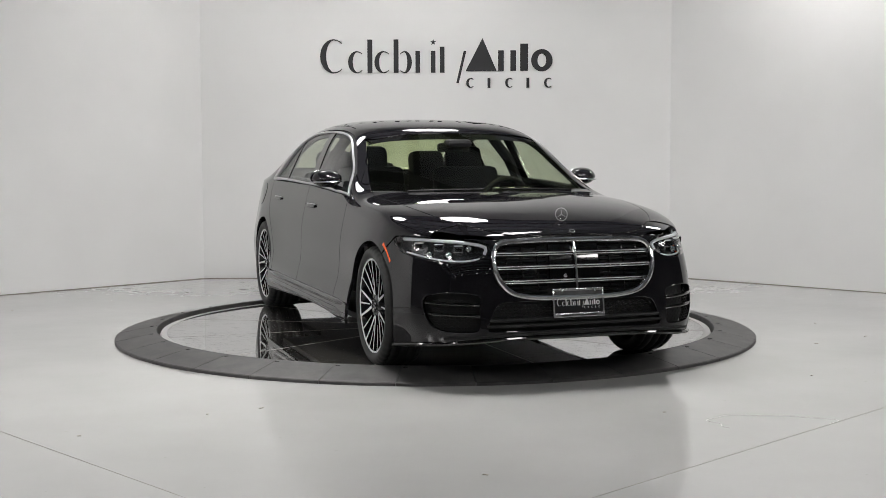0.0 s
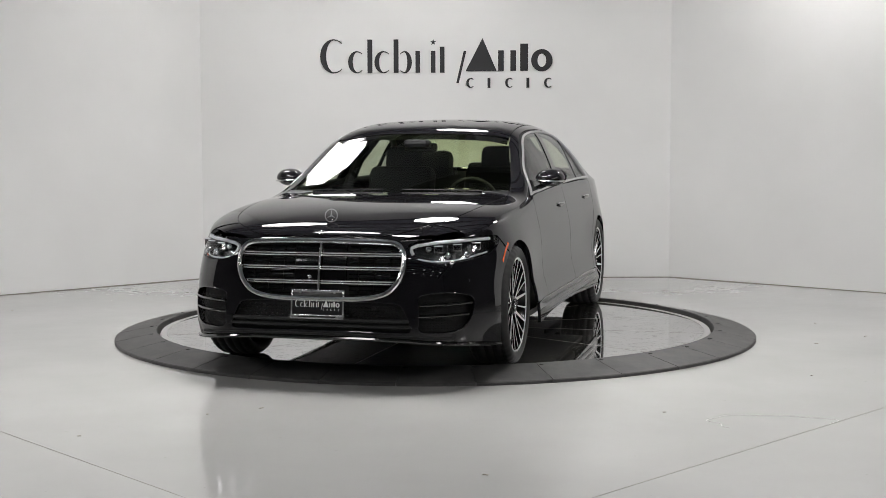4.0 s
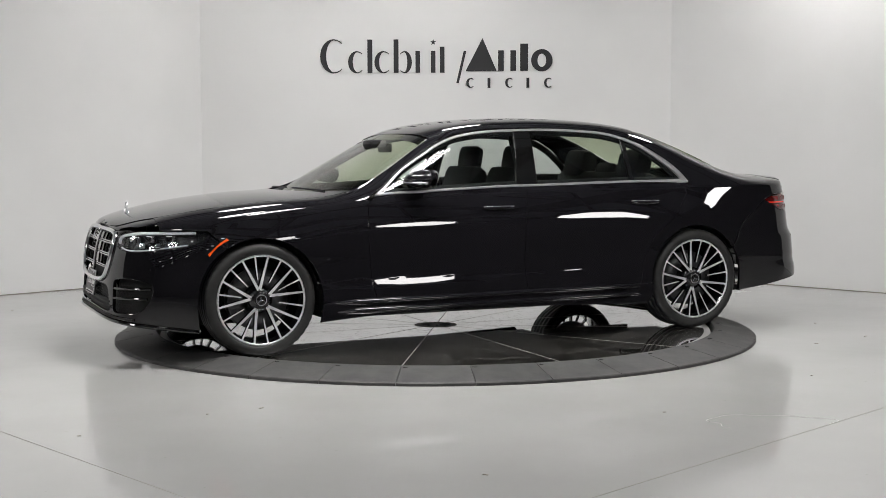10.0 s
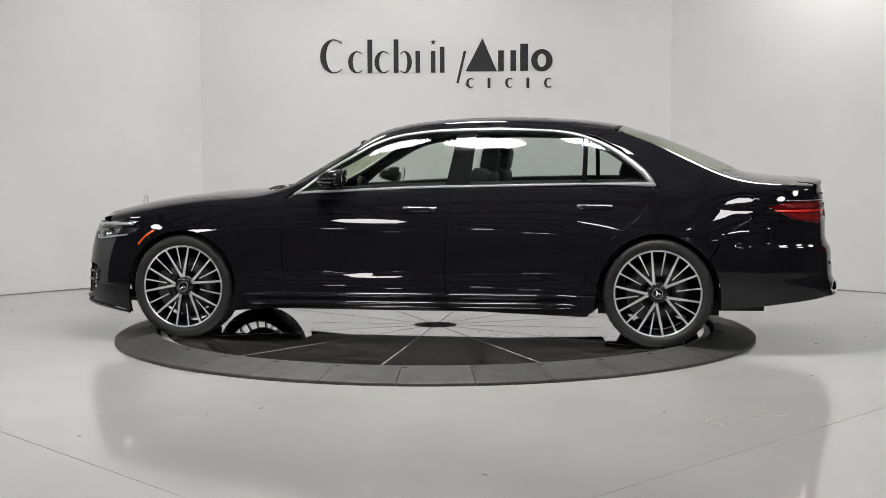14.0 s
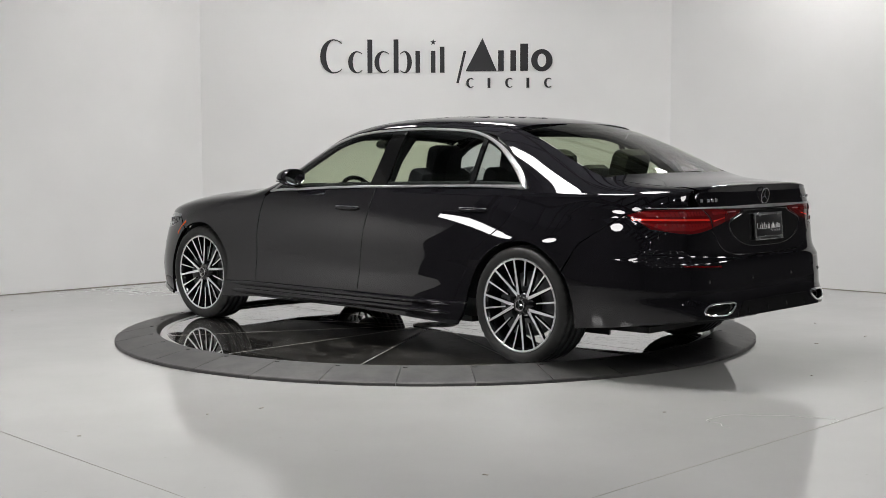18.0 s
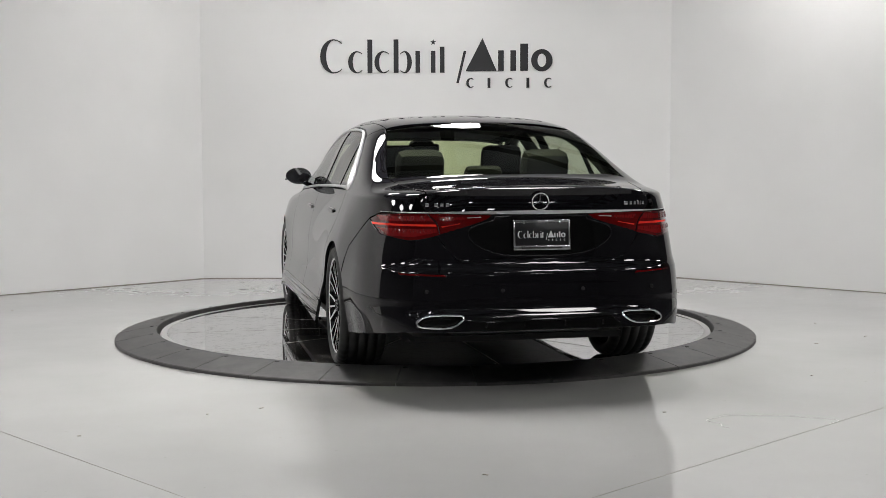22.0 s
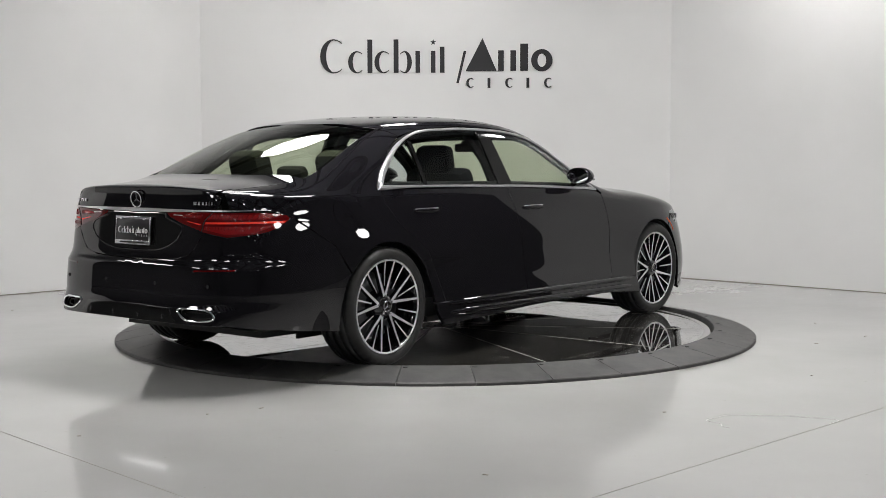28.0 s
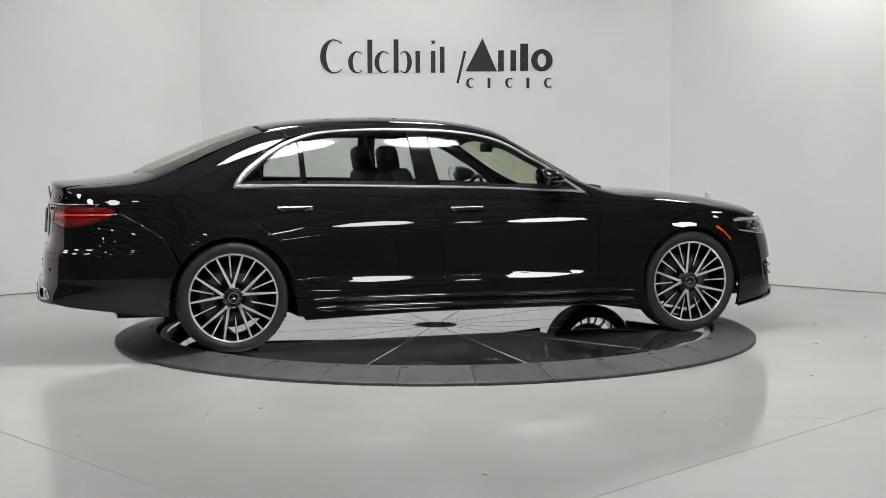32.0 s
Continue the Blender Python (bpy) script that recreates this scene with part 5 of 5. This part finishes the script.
def tyre_mesh(w):
    prof = [(0.280, -w / 2 + 0.03), (0.30, -w / 2 + 0.004), (0.322, -w / 2), (0.342, -w / 2 + 0.01), (0.353, -w / 2 + 0.028)]
    tread = []
    for c in (-0.3, -0.1, 0.1, 0.3):
        tread += [(0.357, c * w - 0.007), (0.35, c * w - 0.005), (0.35, c * w + 0.005), (0.357, c * w + 0.007)]
    prof += tread + [(0.353, w / 2 - 0.028), (0.342, w / 2 - 0.01), (0.322, w / 2), (0.30, w / 2 - 0.004), (0.293, w / 2 - 0.009), (0.286, w / 2 - 0.012), (0.281, w / 2 - 0.022)]
    v, f = lathe(prof, 168, "y")
    n = len(prof)
    out = []
    for i, p in enumerate(v):
        row, j = divmod(i, n)
        if row % 4 == 0 and (3 <= j <= 5 or n - 11 <= j <= n - 6):
            r = math.hypot(p[0], p[2])
            k = (r - 0.004) / r
            p = (p[0] * k, p[1], p[2] * k)
        out.append(p)
    return mesh_of("tyre", out, f, TYRE, True)


def wheel(w, out):
    """A wheel whose outer side faces +y; out: how far its face lies from its middle."""
    e = new("wheel")
    e["label"] = "two-tone multi-spoke alloy wheel with a low tyre"
    part("tyre", tyre_mesh(w), None, e)
    part("rim_barrel", mesh_of("rim_barrel", *lathe([(0.255, -0.1), (0.25, -0.02), (0.258, out - 0.03), (0.272, out - 0.005), (0.281, out + 0.004), (0.284, out - 0.01)], 84, "y"), DARKRIM, True), None, e)
    part("rim_lip", mesh_of("rim_lip", *lathe([(0.271, out - 0.002), (0.273, out + 0.0015), (0.2825, out + 0.0035), (0.285, out - 0.004)], 84, "y"), ALLOY, True), None, e, "machined rim edge")
    arm_l = spoke_mesh(0.062, radians(3), 0.274, radians(17.5), 0.019, 0.0125, out - 0.022, out + 0.001, 0.022)
    arm_r = spoke_mesh(0.062, radians(-3), 0.274, radians(-17.5), 0.019, 0.0125, out - 0.022, out + 0.001, 0.022)
    mid_a = spoke_mesh(0.125, 0, 0.274, 0, 0.007, 0.0115, out - 0.02, out + 0.001, 0.02)
    mid_b = spoke_mesh(0.118, radians(36), 0.274, radians(36), 0.007, 0.0115, out - 0.02, out + 0.001, 0.02)
    for k in range(5):
        for me in (arm_l, arm_r, mid_a, mid_b):
            part("spoke", me, None, e).matrix_basis = pose(0, 0, 0, 0, 72 * k, 0)
        v, fc = lathe([(0, 0.004), (0.006, 0.004), (0.0075, 0)], 12, "y")
        a = radians(72 * k)
        b = part("wheel_bolt", mesh_of("wheel_bolt", v, fc, SATIN), None, e)
        b.location = (0.062 * math.sin(a), out - 0.022, 0.062 * math.cos(a))
    part("hub", mesh_of("hub", *lathe([(0.0, out - 0.018), (0.05, out - 0.018), (0.078, out - 0.035), (0.085, out - 0.08)], 40, "y"), DARKRIM, True), None, e)
    cap = part("hub_cap", mesh_of("hub_cap", *lathe([(0.0, out - 0.008), (0.03, out - 0.009), (0.036, out - 0.012), (0.038, out - 0.02)], 32, "y"), PIANO, True), None, e, "black hub cap with a bright ring")
    star_badge("cap_ring", 0.035, 0.0036, cap, pose(0, out - 0.007, 0, 0, 0, 90), SATIN)
    part("brake_disc", mesh_of("brake_disc", *lathe([(0.09, 0.01), (0.1, 0.02), (0.195, 0.02), (0.195, -0.01), (0.1, -0.01)], 60, "y"), IRON, True), None, e)
    bm = bmesh.new()
    for i in range(5):
        a = radians(-30 + 15 * i)
        box(bm, 0.125, 0.205, -0.03, 0.055, -0.03, 0.03, 0.008, pose(0, 0, 0, 0, math.degrees(a), 0))
    part("brake_caliper", bm, CALIPER, e, "dark grey brake caliper")
    return e


for w, out, x, y in ((0.255, 0.112, AXLE, 0.826), (0.275, 0.122, -AXLE, 0.832)):
    left = wheel(w, out)
    left.parent = CAR
    left.matrix_basis = pose(x, y, 0.357, 0, 8 if x > 0 else 26, 0)
    copy_thing(left, pose(x, -y, 0.357, 0, 20 if x > 0 else 5, 180))

# ---- wheel wells, floor pan ----
for s in (1, -1):
    for x in (AXLE, -AXLE):
        v, fc = lathe([(0.372, 0.60), (0.378, 0.88), (0.386, 0.908)], 40, "y", arc=196)
        v2 = [(x + p[0], s * p[1], 0.355 + p[2]) for p in [(Matrix.Rotation(radians(8), 3, "Y") @ Vector(q)) for q in v]]
        part("wheel_liner", mesh_of("wheel_liner", v2, fc, MATT, True), None, CAR)
        part("liner_wall", slab([(x - 0.4, 0.18), (x + 0.4, 0.18), (x + 0.4, 0.75), (x - 0.4, 0.75)], s * 0.58, s * 0.60, "y"), MATT, CAR)
pan = part("floor_pan", slab([(2.32, 0.0), (2.3, 0.55), (2.05, 0.62), (1.2, 0.62), (1.18, 0.9), (-1.18, 0.9), (-1.2, 0.62), (-2.0, 0.62), (-2.3, 0.6), (-2.3, -0.6), (-2.0, -0.62), (-1.2, -0.62), (-1.18, -0.9), (1.18, -0.9), (1.2, -0.62), (2.05, -0.62), (2.3, -0.55)], 0.215, 0.25), MATT, CAR, smooth=False)
part("exhaust_box", box(bmesh.new(), -2.45, -2.05, -0.45, 0.45, 0.27, 0.36, 0.04), IRON, CAR)
for s in (1, -1):
    part("suspension_arm", tube([(AXLE, s * 0.2, 0.24), (AXLE, s * 0.75, 0.3)], 0.025, 8), MATT, CAR)
    part("suspension_arm", tube([(-AXLE, s * 0.2, 0.24), (-AXLE, s * 0.75, 0.3)], 0.03, 8), MATT, CAR)


# ---- cabin ----
def cushion(x0, x1, y0, y1, z0, z1, r, m=None):
    return box(bmesh.new(), x0, x1, y0, y1, z0, z1, r, m)


for s in (1, -1):
    seat = part("front_seat", cushion(-0.28, 0.28, s * 0.38 - 0.27, s * 0.38 + 0.27, 0.42, 0.58, 0.06), SEAT, CAR, "dark leather front seat")
    part("seat_back", cushion(-0.08, 0.08, -0.26, 0.26, 0.0, 0.64, 0.06, Matrix.Translation((-0.23, s * 0.38, 0.55)) @ pose(0, 0, 0, 0, -18, 0)), SEAT, seat)
    part("headrest", cushion(-0.055, 0.055, -0.145, 0.145, 0.0, 0.20, 0.05, Matrix.Translation((-0.43, s * 0.38, 1.12)) @ pose(0, 0, 0, 0, -10, 0)), SEAT, seat)
    part("door_card", box(bmesh.new(), -1.4, 0.85, s * 0.80 - 0.03, s * 0.80 + 0.03, 0.35, 0.98, 0.02), CABIN, CAR)
    part("rear_headrest", cushion(-0.08, 0.08, -0.15, 0.15, 0.0, 0.24, 0.06, Matrix.Translation((-1.40, s * 0.40, 1.05)) @ pose(0, 0, 0, 0, -16, 0)), SEAT, CAR)
    part("inner_pillar", tube([(-0.28, s * 0.80, 0.98), (-0.31, s * 0.70, 1.22), (-0.33, s * 0.56, 1.40)], 0.04, 8), CABIN, CAR)
part("rear_headrest", cushion(-0.045, 0.045, -0.12, 0.12, 0.0, 0.14, 0.04, Matrix.Translation((-1.42, 0, 1.05)) @ pose(0, 0, 0, 0, -16, 0)), SEAT, CAR)
bench = part("rear_bench", cushion(-1.45, -0.85, -0.66, 0.66, 0.42, 0.58, 0.06), SEAT, CAR, "dark leather rear bench")
part("bench_back", cushion(-0.10, 0.10, -0.66, 0.66, 0.0, 0.64, 0.06, Matrix.Translation((-1.25, 0, 0.50)) @ pose(0, 0, 0, 0, -20, 0)), SEAT, bench)
part("parcel_shelf", box(bmesh.new(), -2.06, -1.5, -0.66, 0.66, 1.02, 1.05, 0.01), CABIN, CAR)
dash = part("dashboard", cushion(0.62, 1.12, -0.74, 0.74, 0.62, 0.98, 0.08), CABIN, CAR, "dark dashboard with a screen")
part("screen", box(bmesh.new(), 0.58, 0.60, 0.22, 0.52, 0.90, 1.03, 0.006), PIANO, dash)
wv, wf = lathe([(0.17 + 0.016 * math.cos(a), 0.016 * math.sin(a)) for a in [2 * math.pi * i / 8 for i in range(8)]], 40, "x", closed=True)
sw = part("steering_wheel", mesh_of("steering_wheel", wv, wf, SEAT, True), None, CAR, "dark leather steering wheel")
sw.matrix_basis = pose(0.42, 0.38, 0.93, 0, 22, 0)
part("wheel_boss", box(bmesh.new(), -0.02, 0.02, -0.07, 0.07, -0.06, 0.05, 0.015), CABIN, sw)
for a in (0, 180, 270):
    part("wheel_spoke", box(bmesh.new(), -0.008, 0.008, 0.05, 0.165, -0.015, 0.015, 0.004, pose(0, 0, 0, a, 0, 0)), CABIN, sw)
part("interior_mirror", box(bmesh.new(), 0.40, 0.425, -0.12, 0.12, 1.27, 1.335, 0.02), CABIN, CAR)
part("sensor_pod", box(bmesh.new(), 0.42, 0.56, -0.09, 0.09, 1.30, 1.36, 0.03), CABIN, CAR)
part("console", box(bmesh.new(), -1.0, 0.6, -0.12, 0.12, 0.3, 0.66, 0.04), CABIN, CAR)
for y0, y1 in ((0.08, 0.60), (-0.55, -0.05)):
    pts = []
    for i in range(7):
        y = y0 + (y1 - y0) * i / 6
        x = 1.135 - 0.16 * y * y
        p = upper(np.array(x), v_top(x, y)[0])
        pts.append((float(p[0]), float(p[1]), float(p[2]) + 0.004))
    part("wiper", tube(pts, 0.006, 6), MATT, CAR)
# fuel flap on the right quarter
flap = [("s", -1.98, 0.995), ("s", -1.98, 0.86), ("s", -1.80, 0.86), ("s", -1.79, 0.995)]
flank_panel("fuel_flap", flap, PAINT, CAR, -1, sharp=(), offset=0.0025, skirt=0.004)


# ---- what turns ----
def motions():
    rows_car, rows_disc = [], []
    for k in range(161):
        t = 0.2 * k
        a = HEADING + TURN * t
        turn = pose(0, 0, 0, 0, 0, a)
        rows_car.append((t, turn @ pose(-0.0145, 0.005, DISC_Z)))
        rows_disc.append((t, turn))
    walk(CAR, rows_car)
    walk(DISC, rows_disc)


motions()
